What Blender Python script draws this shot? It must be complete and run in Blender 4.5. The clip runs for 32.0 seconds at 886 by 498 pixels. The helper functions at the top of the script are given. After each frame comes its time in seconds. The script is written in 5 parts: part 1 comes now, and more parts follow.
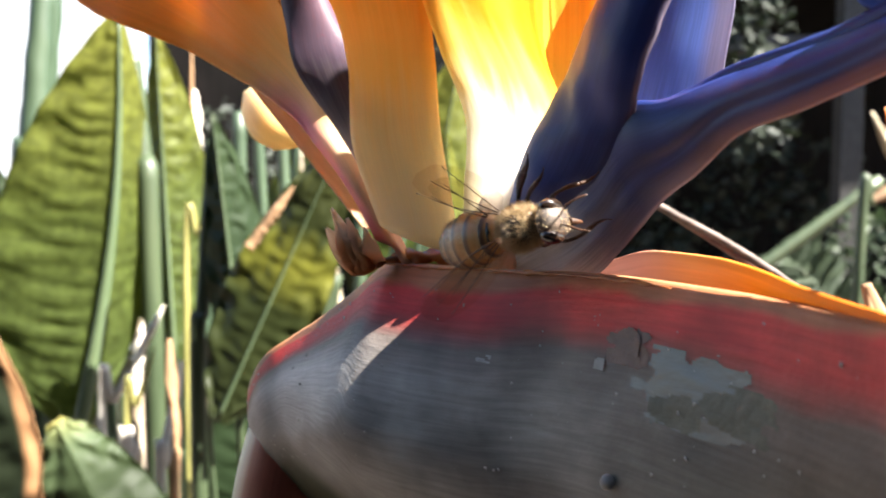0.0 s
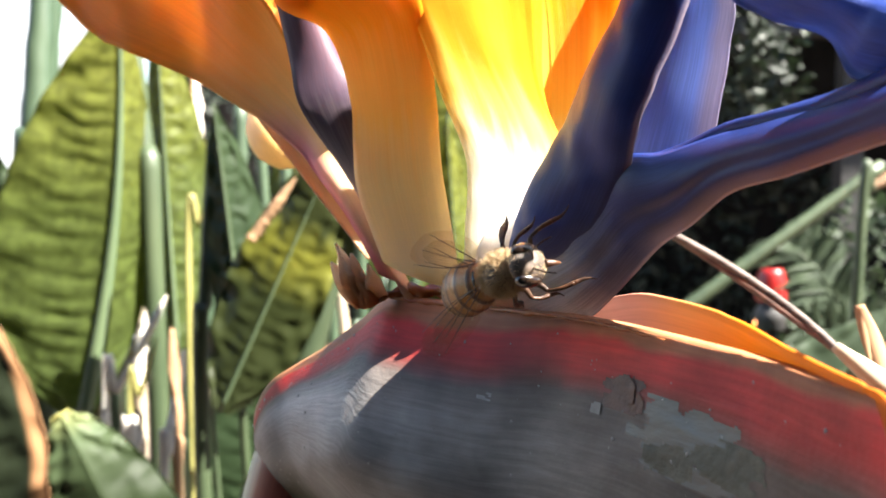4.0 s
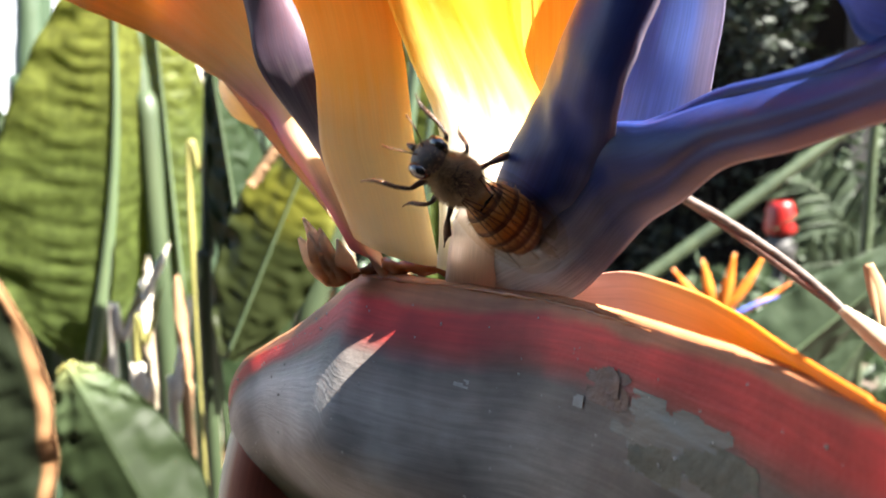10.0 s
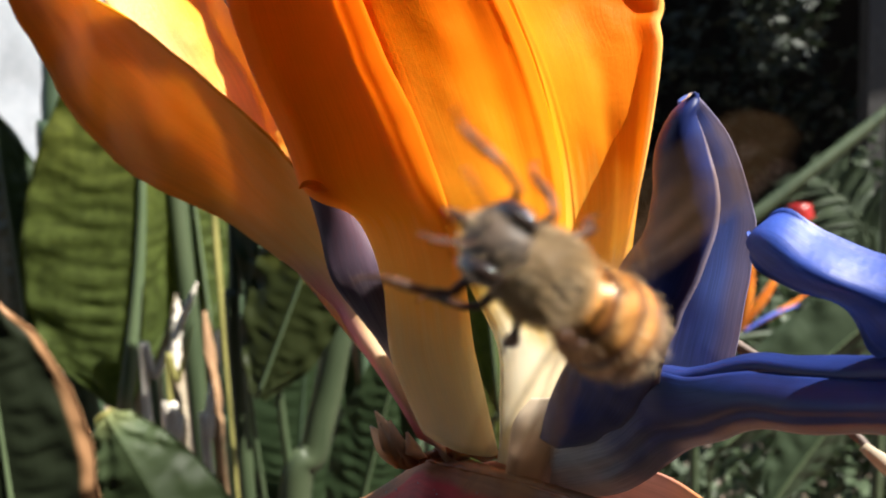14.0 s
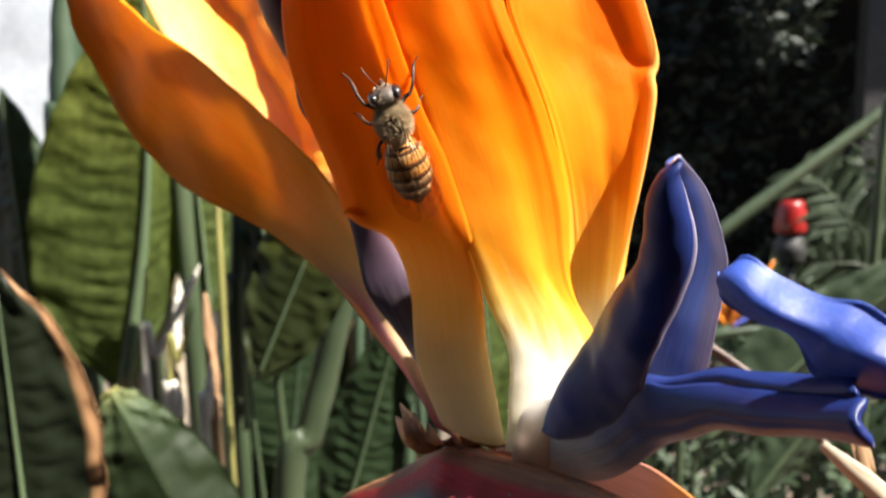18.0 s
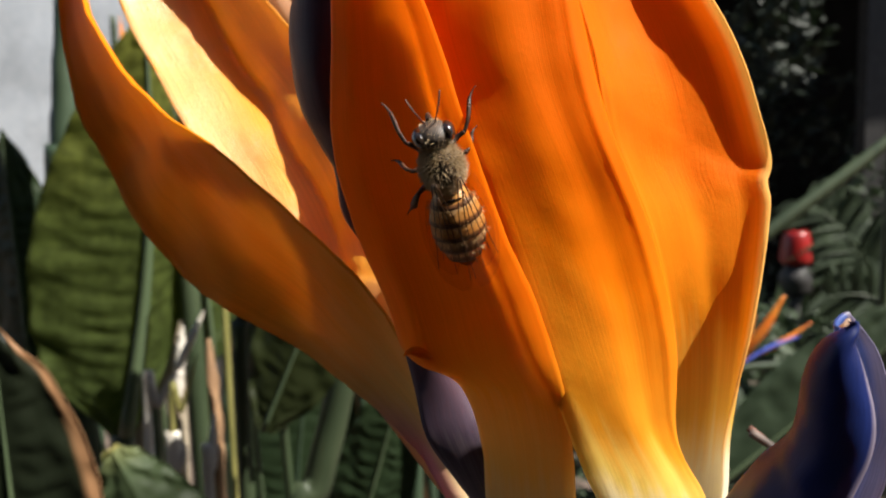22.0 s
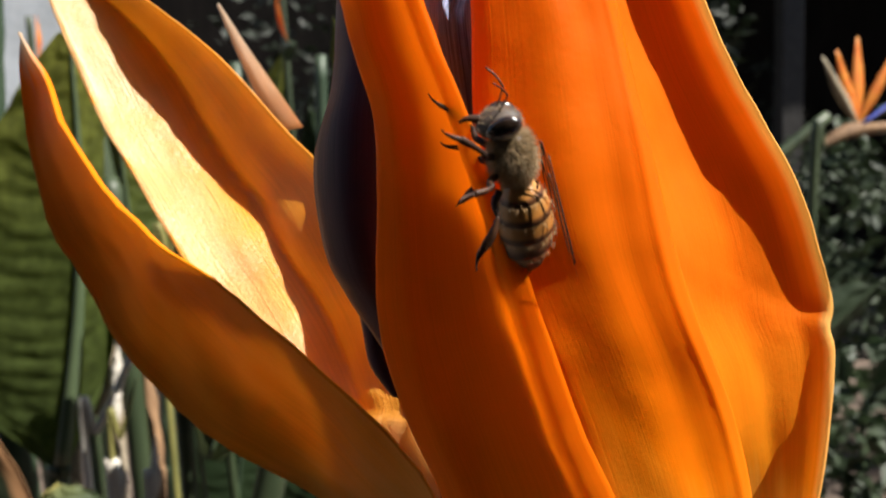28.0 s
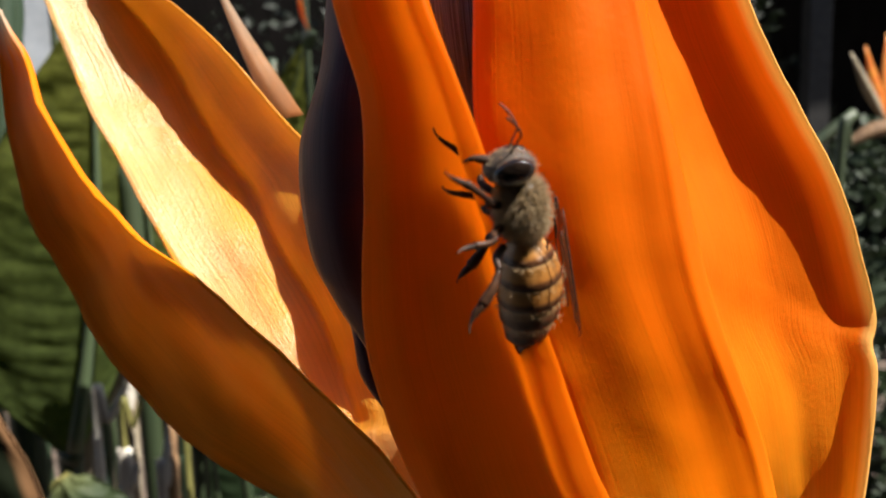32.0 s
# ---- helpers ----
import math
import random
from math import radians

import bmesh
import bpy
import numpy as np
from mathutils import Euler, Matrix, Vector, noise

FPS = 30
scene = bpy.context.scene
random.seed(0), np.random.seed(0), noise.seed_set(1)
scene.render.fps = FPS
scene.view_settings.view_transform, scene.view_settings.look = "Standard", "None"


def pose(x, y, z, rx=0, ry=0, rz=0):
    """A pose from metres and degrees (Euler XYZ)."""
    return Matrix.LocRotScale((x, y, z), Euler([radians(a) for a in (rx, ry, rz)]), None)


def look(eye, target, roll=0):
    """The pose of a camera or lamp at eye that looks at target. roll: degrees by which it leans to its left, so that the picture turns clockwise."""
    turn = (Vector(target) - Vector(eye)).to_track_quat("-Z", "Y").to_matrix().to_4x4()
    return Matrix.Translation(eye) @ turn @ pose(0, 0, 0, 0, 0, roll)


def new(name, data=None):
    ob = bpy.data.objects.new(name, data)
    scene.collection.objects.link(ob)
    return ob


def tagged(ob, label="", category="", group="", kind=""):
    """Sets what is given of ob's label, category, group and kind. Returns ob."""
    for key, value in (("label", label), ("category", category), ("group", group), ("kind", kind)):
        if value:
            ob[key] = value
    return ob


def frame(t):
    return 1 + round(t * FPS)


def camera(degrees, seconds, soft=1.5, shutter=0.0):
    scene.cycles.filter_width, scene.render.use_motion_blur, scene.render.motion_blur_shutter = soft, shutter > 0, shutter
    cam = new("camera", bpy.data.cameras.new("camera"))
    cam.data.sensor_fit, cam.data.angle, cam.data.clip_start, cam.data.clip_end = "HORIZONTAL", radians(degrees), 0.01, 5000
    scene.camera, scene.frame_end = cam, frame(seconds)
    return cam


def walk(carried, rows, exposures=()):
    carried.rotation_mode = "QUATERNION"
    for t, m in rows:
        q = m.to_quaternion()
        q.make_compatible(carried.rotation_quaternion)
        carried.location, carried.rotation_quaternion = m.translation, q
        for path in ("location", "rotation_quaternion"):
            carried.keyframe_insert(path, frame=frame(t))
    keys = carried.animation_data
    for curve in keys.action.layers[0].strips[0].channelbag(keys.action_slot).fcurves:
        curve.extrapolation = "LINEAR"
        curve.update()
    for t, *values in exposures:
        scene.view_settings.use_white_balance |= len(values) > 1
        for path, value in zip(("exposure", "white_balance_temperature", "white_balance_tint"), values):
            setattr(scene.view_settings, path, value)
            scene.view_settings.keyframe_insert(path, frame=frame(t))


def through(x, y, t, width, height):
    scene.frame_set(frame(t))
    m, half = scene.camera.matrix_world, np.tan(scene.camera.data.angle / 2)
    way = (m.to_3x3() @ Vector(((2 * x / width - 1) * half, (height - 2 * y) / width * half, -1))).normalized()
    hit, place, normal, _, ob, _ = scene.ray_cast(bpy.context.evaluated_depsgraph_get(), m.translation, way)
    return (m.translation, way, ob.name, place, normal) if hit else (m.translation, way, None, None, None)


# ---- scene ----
cam = camera(52.0, 32.0, soft=1.8, shutter=0.5)
# a small camera held close: the flower is sharp, the garden slightly soft
cam.data.dof.use_dof, cam.data.dof.focus_distance, cam.data.dof.aperture_fstop = True, 0.062, 74.0
EYE, TILT = 1.0, -4.0
CM = 0.0108  # metres per unit of the path
HEAD = pose(0, 0, EYE, TILT, 0, 0)
# seconds, x, y, z, yaw, pitch, roll
PATH = [
    (0.0, 0.0, 0.0, 0.0, 0.0, 0.0, -0.0),
    (0.5, -0.164, -0.071, 0.103, 0.091, -0.085, -0.205),
    (1.0, -0.106, -0.06, 0.144, 0.215, -0.35, -0.549),
    (1.5, -0.193, 0.005, 0.091, 0.166, -0.615, -0.38),
    (2.0, -0.207, 0.037, -0.04, 0.234, -0.917, -0.182),
    (2.5, -0.096, 0.196, 0.006, 0.193, -1.022, -0.004),
    (3.0, -0.115, 0.055, 0.211, 0.167, -1.034, -0.038),
    (3.5, -0.012, -0.177, 0.401, 0.071, -1.025, 0.06),
    (5.5, 0.004, 0.149, 0.268, 0.067, -1.34, 0.038),
    (6.0, -0.04, 0.274, 0.32, 0.224, -1.493, -0.127),
    (6.5, 0.058, 0.251, 0.301, 0.334, -2.013, 0.127),
    (7.0, 0.064, 0.253, 0.594, 0.32, -2.55, 0.538),
    (7.5, 0.147, 0.135, 0.523, 0.319, -3.098, 0.514),
    (8.0, 0.148, 0.102, 0.605, 0.364, -3.749, 0.703),
    (8.5, 0.099, 0.352, 0.361, 0.483, -4.165, 0.446),
    (9.0, 0.101, 0.424, 0.311, 0.453, -4.977, 0.437),
    (9.5, 0.223, 0.443, 0.471, 0.442, -5.184, 0.597),
    (10.0, 0.224, 0.327, 0.606, 0.544, -5.003, 1.154),
    (10.5, 0.258, 0.227, 0.844, 0.548, -4.815, 1.298),
    (11.0, 0.312, 0.005, 1.073, 0.648, -4.853, 1.868),
    (11.5, 0.242, -0.161, 1.364, 0.682, -4.657, 2.307),
    (12.0, 0.214, -0.178, 1.683, 0.721, -4.593, 2.902),
    (12.5, 0.13, -0.171, 1.888, 0.974, -4.733, 3.306),
    (13.0, 0.109, -0.308, 2.129, 1.216, -4.691, 3.052),
    (13.5, 0.043, -0.283, 2.118, 1.465, -4.649, 3.072),
    (15.5, -0.077, -0.369, 1.87, 0.914, -4.875, 1.901),
    (16.0, -0.088, -0.577, 1.611, 0.771, -5.43, 1.731),
    (16.5, 0.028, -0.751, 0.93, 0.697, -6.39, 1.726),
    (17.0, -0.437, -0.928, 1.794, 1.034, -6.121, 0.873),
    (17.5, -0.161, -1.209, 1.943, 1.159, -5.986, 1.357),
    (18.0, -0.207, -1.386, 2.455, 1.171, -5.604, 1.273),
    (18.5, -0.362, -1.135, 2.796, 1.194, -5.15, 1.828),
    (19.0, -0.64, -0.646, 2.781, 1.296, -4.955, 1.57),
    (19.5, -0.648, -0.453, 2.705, 1.293, -4.705, 1.627),
    (20.0, -0.76, -0.168, 2.834, 1.273, -4.375, 1.231),
    (20.5, -0.84, -0.108, 3.087, 1.294, -4.12, 1.046),
    (21.0, -0.818, -0.044, 3.097, 1.226, -4.04, 1.318),
    (21.5, -0.778, -0.088, 3.264, 1.156, -3.774, 1.272),
    (22.0, -0.773, -0.037, 3.164, 1.136, -3.806, 1.626),
    (22.5, -0.77, 0.049, 3.029, 1.546, -3.109, 2.287),
    (23.0, -0.906, 0.183, 3.103, 1.83, -2.463, 2.721),
    (23.5, -0.921, 0.218, 3.111, 1.824, -2.734, 2.803),
    (24.0, -0.978, 0.283, 3.22, 1.837, -3.11, 3.023),
    (24.5, -1.053, 0.333, 3.303, 1.716, -3.602, 3.148),
    (26.5, -1.514, 0.384, 3.654, -1.796, -4.701, 3.45),
    (27.0, -1.377, 0.233, 3.926, -2.492, -4.67, 3.147),
    (27.5, -1.467, 0.345, 4.044, -3.112, -4.624, 2.857),
    (28.0, -1.524, 0.667, 4.348, -3.42, -4.673, 2.752),
    (28.5, -1.546, 0.956, 4.474, -3.154, -5.119, 2.528),
    (29.0, -1.449, 0.82, 4.705, -3.045, -5.751, 2.532),
    (29.5, -1.563, 0.544, 4.921, -2.867, -5.858, 2.873),
    (30.0, -1.71, 0.553, 4.766, -2.59, -6.13, 3.015),
    (30.5, -1.693, 0.764, 4.753, -2.476, -5.679, 2.504),
    (31.0, -1.602, 1.121, 4.533, -2.521, -5.305, 2.115),
    (31.5, -1.426, 1.365, 4.462, -2.396, -4.961, 1.682),
    (32.0, -1.356, 1.275, 4.346, -2.091, -5.103, 1.9),
]
EXPOSURES = [(0.0, 3.15), (2.0, 3.25), (3.5, 3.25), (6.0, 3.15), (8.2, 3.1), (9.5, 3.35), (10.0, 3.35), (10.6, 3.15), (11.0, 3.05), (12.5, 2.25), (13.5, 2.0), (15.5, 1.9), (16.5, 2.1), (17.0, 2.4), (18.0, 2.1), (18.6, 1.7), (19.0, 1.55), (21.0, 1.35), (22.0, 1.25), (24.5, 1.1), (26.5, 1.2), (32.0, 1.15)]
walk(cam, [(t, HEAD @ pose(CM * x, CM * y, CM * z, 90 + pitch, roll, yaw)) for t, x, y, z, yaw, pitch, roll in PATH], EXPOSURES)

# ---------------------------------------------------------------- light
SUN_DIR = Vector((0.555, -0.22, 0.80)).normalized()  # towards the sun
elev = math.asin(SUN_DIR.z)
azim = math.atan2(SUN_DIR.x, SUN_DIR.y)
world = bpy.data.worlds.new("sky")
scene.world = world
world.use_nodes = True
wn = world.node_tree.nodes
sky = wn.new("ShaderNodeTexSky")
sky.sky_type, sky.sun_disc, sky.sun_elevation, sky.sun_rotation = "NISHITA", False, elev, azim
world.node_tree.links.new(sky.outputs[0], wn["Background"].inputs[0])
wn["Background"].inputs[1].default_value = 0.05
sun_data = bpy.data.lights.new("sun", "SUN")
sun_data.energy, sun_data.angle, sun_data.color = 5.0, radians(0.55), (1.0, 0.95, 0.87)
sun = new("sun", sun_data)
sun.matrix_world = look(SUN_DIR * 8 + Vector((0, 0, 1)), (0, 0, 1))


# ---------------------------------------------------------------- materials
def nodes_of(name):
    m = bpy.data.materials.new(name)
    m.use_nodes = True
    return m, m.node_tree.nodes, m.node_tree.links


def ramp(nt, stops, fac=None, links=None):
    r = nt.new("ShaderNodeValToRGB")
    e = r.color_ramp.elements
    while len(e) < len(stops):
        e.new(0.5)
    for k, (p, c) in enumerate(stops):
        e[k].position = p
        e[k].color = (*c, 1) if len(c) == 3 else c
    if fac is not None:
        links.new(fac, r.inputs[0])
    return r


def mixc(nt, links, fac, a, b, mode="MIX"):
    m = nt.new("ShaderNodeMix")
    m.data_type, m.blend_type = "RGBA", mode
    for sock, v in ((m.inputs[0], fac), (m.inputs[6], a), (m.inputs[7], b)):
        if hasattr(v, "is_output"):
            links.new(v, sock)
        elif isinstance(v, (int, float)):
            sock.default_value = v
        else:
            sock.default_value = (*v, 1)
    return m.outputs[2]


def noise_tex(nt, links, coord, scale, detail=4, stretch=(1, 1, 1)):
    mp = nt.new("ShaderNodeMapping")
    mp.inputs["Scale"].default_value = stretch
    links.new(coord, mp.inputs[0])
    n = nt.new("ShaderNodeTexNoise")
    n.inputs["Scale"].default_value, n.inputs["Detail"].default_value = scale, detail
    links.new(mp.outputs[0], n.inputs["Vector"])
    return n.outputs[0]


def bump(nt, links, height, strength, dist, onto):
    b = nt.new("ShaderNodeBump")
    b.inputs["Strength"].default_value, b.inputs["Distance"].default_value = strength, dist
    links.new(height, b.inputs["Height"])
    links.new(b.outputs[0], onto)
    return b


def tissue(name, stops, through=0.45, rough=0.4, sheen=0.0, streak=0.25, tint=(1, 1, 1), grain=0.12, side=None, spec=0.5, grainy=(38, 2.0, 1), relief=0.09):
    """Plant tissue that lets light through; stops run from base to tip of the part (its v)."""
    m, nt, links = nodes_of(name)
    uv = nt.new("ShaderNodeUVMap").outputs[0]
    sep = nt.new("ShaderNodeSeparateXYZ")
    links.new(uv, sep.inputs[0])
    n1 = noise_tex(nt, links, uv, 5, 3, (2.2, 1.0, 1))
    wob = nt.new("ShaderNodeMath")
    wob.operation, wob.inputs[1].default_value, wob.inputs[2].default_value = "MULTIPLY_ADD", 0.10, -0.05
    links.new(n1, wob.inputs[0])
    add = nt.new("ShaderNodeMath")
    links.new(sep.outputs[1], add.inputs[0])
    links.new(wob.outputs[0], add.inputs[1])
    col = ramp(nt, stops, add.outputs[0], links).outputs[0]
    if side:
        # a second colour towards one margin of the part (its u)
        sr = ramp(nt, sorted([(side[0], (0, 0, 0)), (side[1], (1, 1, 1))]), sep.outputs[0], links).outputs[0]
        vr = ramp(nt, side[3], sep.outputs[1], links).outputs[0]
        f = mixc(nt, links, 1.0, sr, vr, "MULTIPLY")
        col = mixc(nt, links, f, col, side[2])
    fine = noise_tex(nt, links, uv, 3, 6, grainy)
    st = ramp(nt, [(0.3, (1 - streak,) * 3), (0.7, (1 + streak * 0.4,) * 3)], fine, links).outputs[0]
    col = mixc(nt, links, 1.0, col, st, "MULTIPLY")
    obj = nt.new("ShaderNodeTexCoord").outputs["Object"]
    mott = noise_tex(nt, links, obj, 160, 5)
    mr = ramp(nt, [(0.35, (1 - grain,) * 3), (0.65, (1, 1, 1))], mott, links).outputs[0]
    col = mixc(nt, links, 1.0, col, mr, "MULTIPLY")
    p = nt["Principled BSDF"]
    links.new(col, p.inputs["Base Color"])
    p.inputs["Roughness"].default_value = rough
    p.inputs["Specular IOR Level"].default_value = spec
    p.inputs["Sheen Weight"].default_value = sheen
    cells = noise_tex(nt, links, obj, 2600, 2)
    hsum = nt.new("ShaderNodeMath")
    hsum.operation, hsum.inputs[1].default_value = "MULTIPLY_ADD", 1.6
    links.new(fine, hsum.inputs[0])
    links.new(cells, hsum.inputs[2])
    bump(nt, links, hsum.outputs[0], relief, 0.0002, p.inputs["Normal"])
    tr = nt.new("ShaderNodeBsdfTranslucent")
    # a part has two skins: each lets through the square root of the whole
    gm = nt.new("ShaderNodeGamma")
    gm.inputs[1].default_value = 0.5
    links.new(mixc(nt, links, 1.0, col, tint, "MULTIPLY"), gm.inputs[0])
    links.new(gm.outputs[0], tr.inputs[0])
    mx = nt.new("ShaderNodeMixShader")
    mx.inputs[0].default_value = through
    links.new(p.outputs[0], mx.inputs[1])
    links.new(tr.outputs[0], mx.inputs[2])
    links.new(mx.outputs[0], nt["Material Output"].inputs[0])
    return m


def solid(name, a, b, scale=200, rough=0.6, metal=0.0, bumpy=0.3, dist=0.0003, through=0.0, spec=0.5, coat=0.0, detail=6, stretch=(1, 1, 1)):
    """A mottled surface between two colours."""
    m, nt, links = nodes_of(name)
    obj = nt.new("ShaderNodeTexCoord").outputs["Object"]
    n = noise_tex(nt, links, obj, scale, detail, stretch)
    big = noise_tex(nt, links, obj, scale * 0.13, 3)
    col = ramp(nt, [(0.32, a), (0.68, b)], n, links).outputs[0]
    dk = ramp(nt, [(0.3, (0.72,) * 3), (0.62, (1, 1, 1))], big, links).outputs[0]
    col = mixc(nt, links, 1.0, col, dk, "MULTIPLY")
    rnd = nt.new("ShaderNodeObjectInfo").outputs["Random"]
    rr = ramp(nt, [(0, (0.82,) * 3), (1, (1.12,) * 3)], rnd, links).outputs[0]
    col = mixc(nt, links, 1.0, col, rr, "MULTIPLY")
    p = nt["Principled BSDF"]
    links.new(col, p.inputs["Base Color"])
    p.inputs["Roughness"].default_value, p.inputs["Metallic"].default_value = rough, metal
    p.inputs["Specular IOR Level"].default_value = spec
    p.inputs["Coat Weight"].default_value = coat
    bump(nt, links, n, bumpy, dist, p.inputs["Normal"])
    if through:
        tr = nt.new("ShaderNodeBsdfTranslucent")
        links.new(col, tr.inputs[0])
        mx = nt.new("ShaderNodeMixShader")
        mx.inputs[0].default_value = through
        links.new(p.outputs[0], mx.inputs[1])
        links.new(tr.outputs[0], mx.inputs[2])
        links.new(mx.outputs[0], nt["Material Output"].inputs[0])
    return m

ORANGE = [(0.0, (0.84, 0.74, 0.56)), (0.08, (0.88, 0.72, 0.42)), (0.16, (0.92, 0.56, 0.14)), (0.26, (0.90, 0.36, 0.02)), (0.38, (0.89, 0.22, 0.005)), (0.5, (0.89, 0.20, 0.003)), (1.0, (0.89, 0.19, 0.002))]
SEPAL = tissue("sepal_orange", ORANGE, 0.62, 0.42, tint=(1.0, 0.9, 0.6), streak=0.10, grain=0.08, spec=0.12)
# cream left half: the sun patch on this sepal is put into the colour
SEPAL_B_MAT = tissue("sepal_orange_lit", [(0.0, (0.80, 0.5, 0.3)), (0.2, (0.88, 0.38, 0.03)), (1.0, (0.90, 0.34, 0.012))], 0.36, 0.40, tint=(1.0, 0.9, 0.6), streak=0.22, relief=0.5, spec=1.0, side=(0.42, 0.20, (0.86, 0.50, 0.17), [(0.25, (0, 0, 0)), (0.42, (1, 1, 1)), (0.9, (1, 1, 1)), (1.0, (0.2, 0.2, 0.2))]))
SEPAL_MID = tissue("sepal_orange_mid", [(0.0, (0.92, 0.88, 0.80)), (0.20, (0.94, 0.90, 0.78)), (0.28, (0.93, 0.68, 0.16)), (0.35, (0.93, 0.40, 0.025)), (0.48, (0.92, 0.24, 0.003)), (0.6, (0.91, 0.19, 0.002)), (1.0, (0.91, 0.175, 0.002))], 0.52, 0.45, tint=(1.0, 0.92, 0.6), streak=0.10, grain=0.06, relief=0.14, spec=0.12)
# pale outermost strip: the glint along the edge, put into the colour
SEPAL_G_MAT = tissue("sepal_orange_broad", [(0.0, (0.92, 0.88, 0.80)), (0.14, (0.93, 0.86, 0.66)), (0.20, (0.93, 0.60, 0.10)), (0.28, (0.90, 0.32, 0.012)), (0.45, (0.89, 0.20, 0.005)), (1.0, (0.89, 0.17, 0.004))], 0.46, 0.45, tint=(1.0, 0.92, 0.6), streak=0.12, grain=0.06, relief=0.2, spec=0.15, side=(0.972, 0.988, (0.95, 0.52, 0.14), [(0.1, (0, 0, 0)), (0.25, (1, 1, 1))]))
SEPAL_PINK = tissue("sepal_orange_pink", [(0.0, (0.74, 0.48, 0.36)), (0.14, (0.82, 0.60, 0.36)), (0.26, (0.88, 0.52, 0.14)), (0.40, (0.91, 0.33, 0.012)), (0.9, (0.90, 0.25, 0.005)), (0.97, (0.55, 0.40, 0.28))], 0.32, 0.42, tint=(1.0, 0.9, 0.6), streak=0.14, grain=0.1, spec=0.12, side=(0.55, 0.20, (0.66, 0.20, 0.24), [(0.0, (1, 1, 1)), (0.17, (1, 1, 1)), (0.28, (0, 0, 0))]))
PURPLE = tissue("petal_purple", [(0.0, (0.74, 0.50, 0.38)), (0.10, (0.66, 0.46, 0.38)), (0.19, (0.26, 0.21, 0.22)), (0.28, (0.09, 0.062, 0.09)), (0.5, (0.11, 0.045, 0.055)), (1.0, (0.09, 0.035, 0.05))], 0.15, 0.5, streak=0.35, spec=0.15)
BLUE = tissue("petal_blue", [(0.0, (0.11, 0.15, 0.34)), (0.15, (0.035, 0.062, 0.25)), (0.3, (0.018, 0.036, 0.18)), (1.0, (0.014, 0.028, 0.155))], 0.12, 0.42, streak=0.3, grain=0.4, spec=0.3, side=(0.972, 0.995, (0.30, 0.25, 0.32), [(0.25, (0, 0, 0)), (0.35, (1, 1, 1))]))
BLUE_TONGUE = tissue("petal_blue_tongue", [(0.0, (0.80, 0.76, 0.68)), (0.19, (0.62, 0.64, 0.66)), (0.32, (0.17, 0.21, 0.38)), (0.44, (0.022, 0.042, 0.19)), (1.0, (0.012, 0.025, 0.14))], 0.10, 0.42, streak=0.35, grain=0.35, spec=0.3, side=(0.955, 0.985, (0.16, 0.13, 0.24), [(0.3, (0, 0, 0)), (0.4, (1, 1, 1))]))
# brighter copy of the petal blue: this lobe's sunlight is in the colour
BLUE_LIT = tissue("petal_blue_lit", [(0.0, (0.22, 0.30, 0.62)), (0.3, (0.16, 0.24, 0.60)), (1.0, (0.08, 0.14, 0.45))], 0.40, 0.42, streak=0.4, grain=0.25, side=(0.78, 0.90, (0.24, 0.21, 0.32), [(0.0, (1, 1, 1)), (1.0, (1, 1, 1))]))
BLUE_WING = tissue("petal_blue_wing", [(0.0, (0.04, 0.09, 0.42)), (1.0, (0.022, 0.055, 0.32))], 0.25, 0.45, streak=0.5, grain=0.2, relief=0.2)
STYLE = tissue("style_blue", [(0.0, (0.10, 0.08, 0.14)), (0.3, (0.34, 0.38, 0.56)), (1.0, (0.42, 0.47, 0.68))], 0.05, 0.22, streak=0.9)
# pale grey rounded end: the brighter light there is put into the side colour
SPATHE = tissue("spathe", [(0.0, (0.56, 0.26, 0.12)), (0.048, (0.54, 0.19, 0.09)), (0.068, (0.74, 0.05, 0.045)), (0.13, (0.58, 0.034, 0.034)), (0.20, (0.13, 0.092, 0.073)), (0.40, (0.094, 0.089, 0.067)), (0.7, (0.077, 0.079, 0.052)), (1.0, (0.063, 0.069, 0.038))], 0.06, 0.45, streak=0.22, grain=0.5, grainy=(7, 26, 1), relief=0.16, spec=0.25, side=(0.70, 0.24, (0.52, 0.49, 0.475), [(0.16, (0, 0, 0)), (0.30, (1, 1, 1)), (0.75, (0.6, 0.6, 0.6)), (1.0, (0, 0, 0))]))
LIP = tissue("spathe_far_lip", [(0.0, (0.50, 0.18, 0.13)), (0.3, (0.50, 0.22, 0.16)), (0.38, (0.52, 0.20, 0.06)), (0.46, (0.54, 0.15, 0.008)), (1.0, (0.42, 0.06, 0.015))], 0.25, 0.5, streak=0.2, spec=0.2)
STALK_RED = tissue("stalk_red", [(0.0, (0.36, 0.07, 0.04)), (0.3, (0.28, 0.06, 0.035)), (0.5, (0.22, 0.14, 0.08)), (1.0, (0.16, 0.24, 0.09))], 0.05, 0.4, side=(0.37, 0.43, (0.50, 0.52, 0.40), [(0.0, (1, 1, 1)), (1.0, (1, 1, 1))]))
HUSK = tissue("dry_husk", [(0.0, (0.66, 0.28, 0.10)), (0.4, (0.74, 0.44, 0.24)), (1.0, (0.80, 0.62, 0.46))], 0.72, 0.35, streak=0.35, relief=0.4)
SAP = solid("dried_sap", (0.34, 0.10, 0.03), (0.50, 0.20, 0.07), 900, 0.25, through=0.3, coat=0.4)
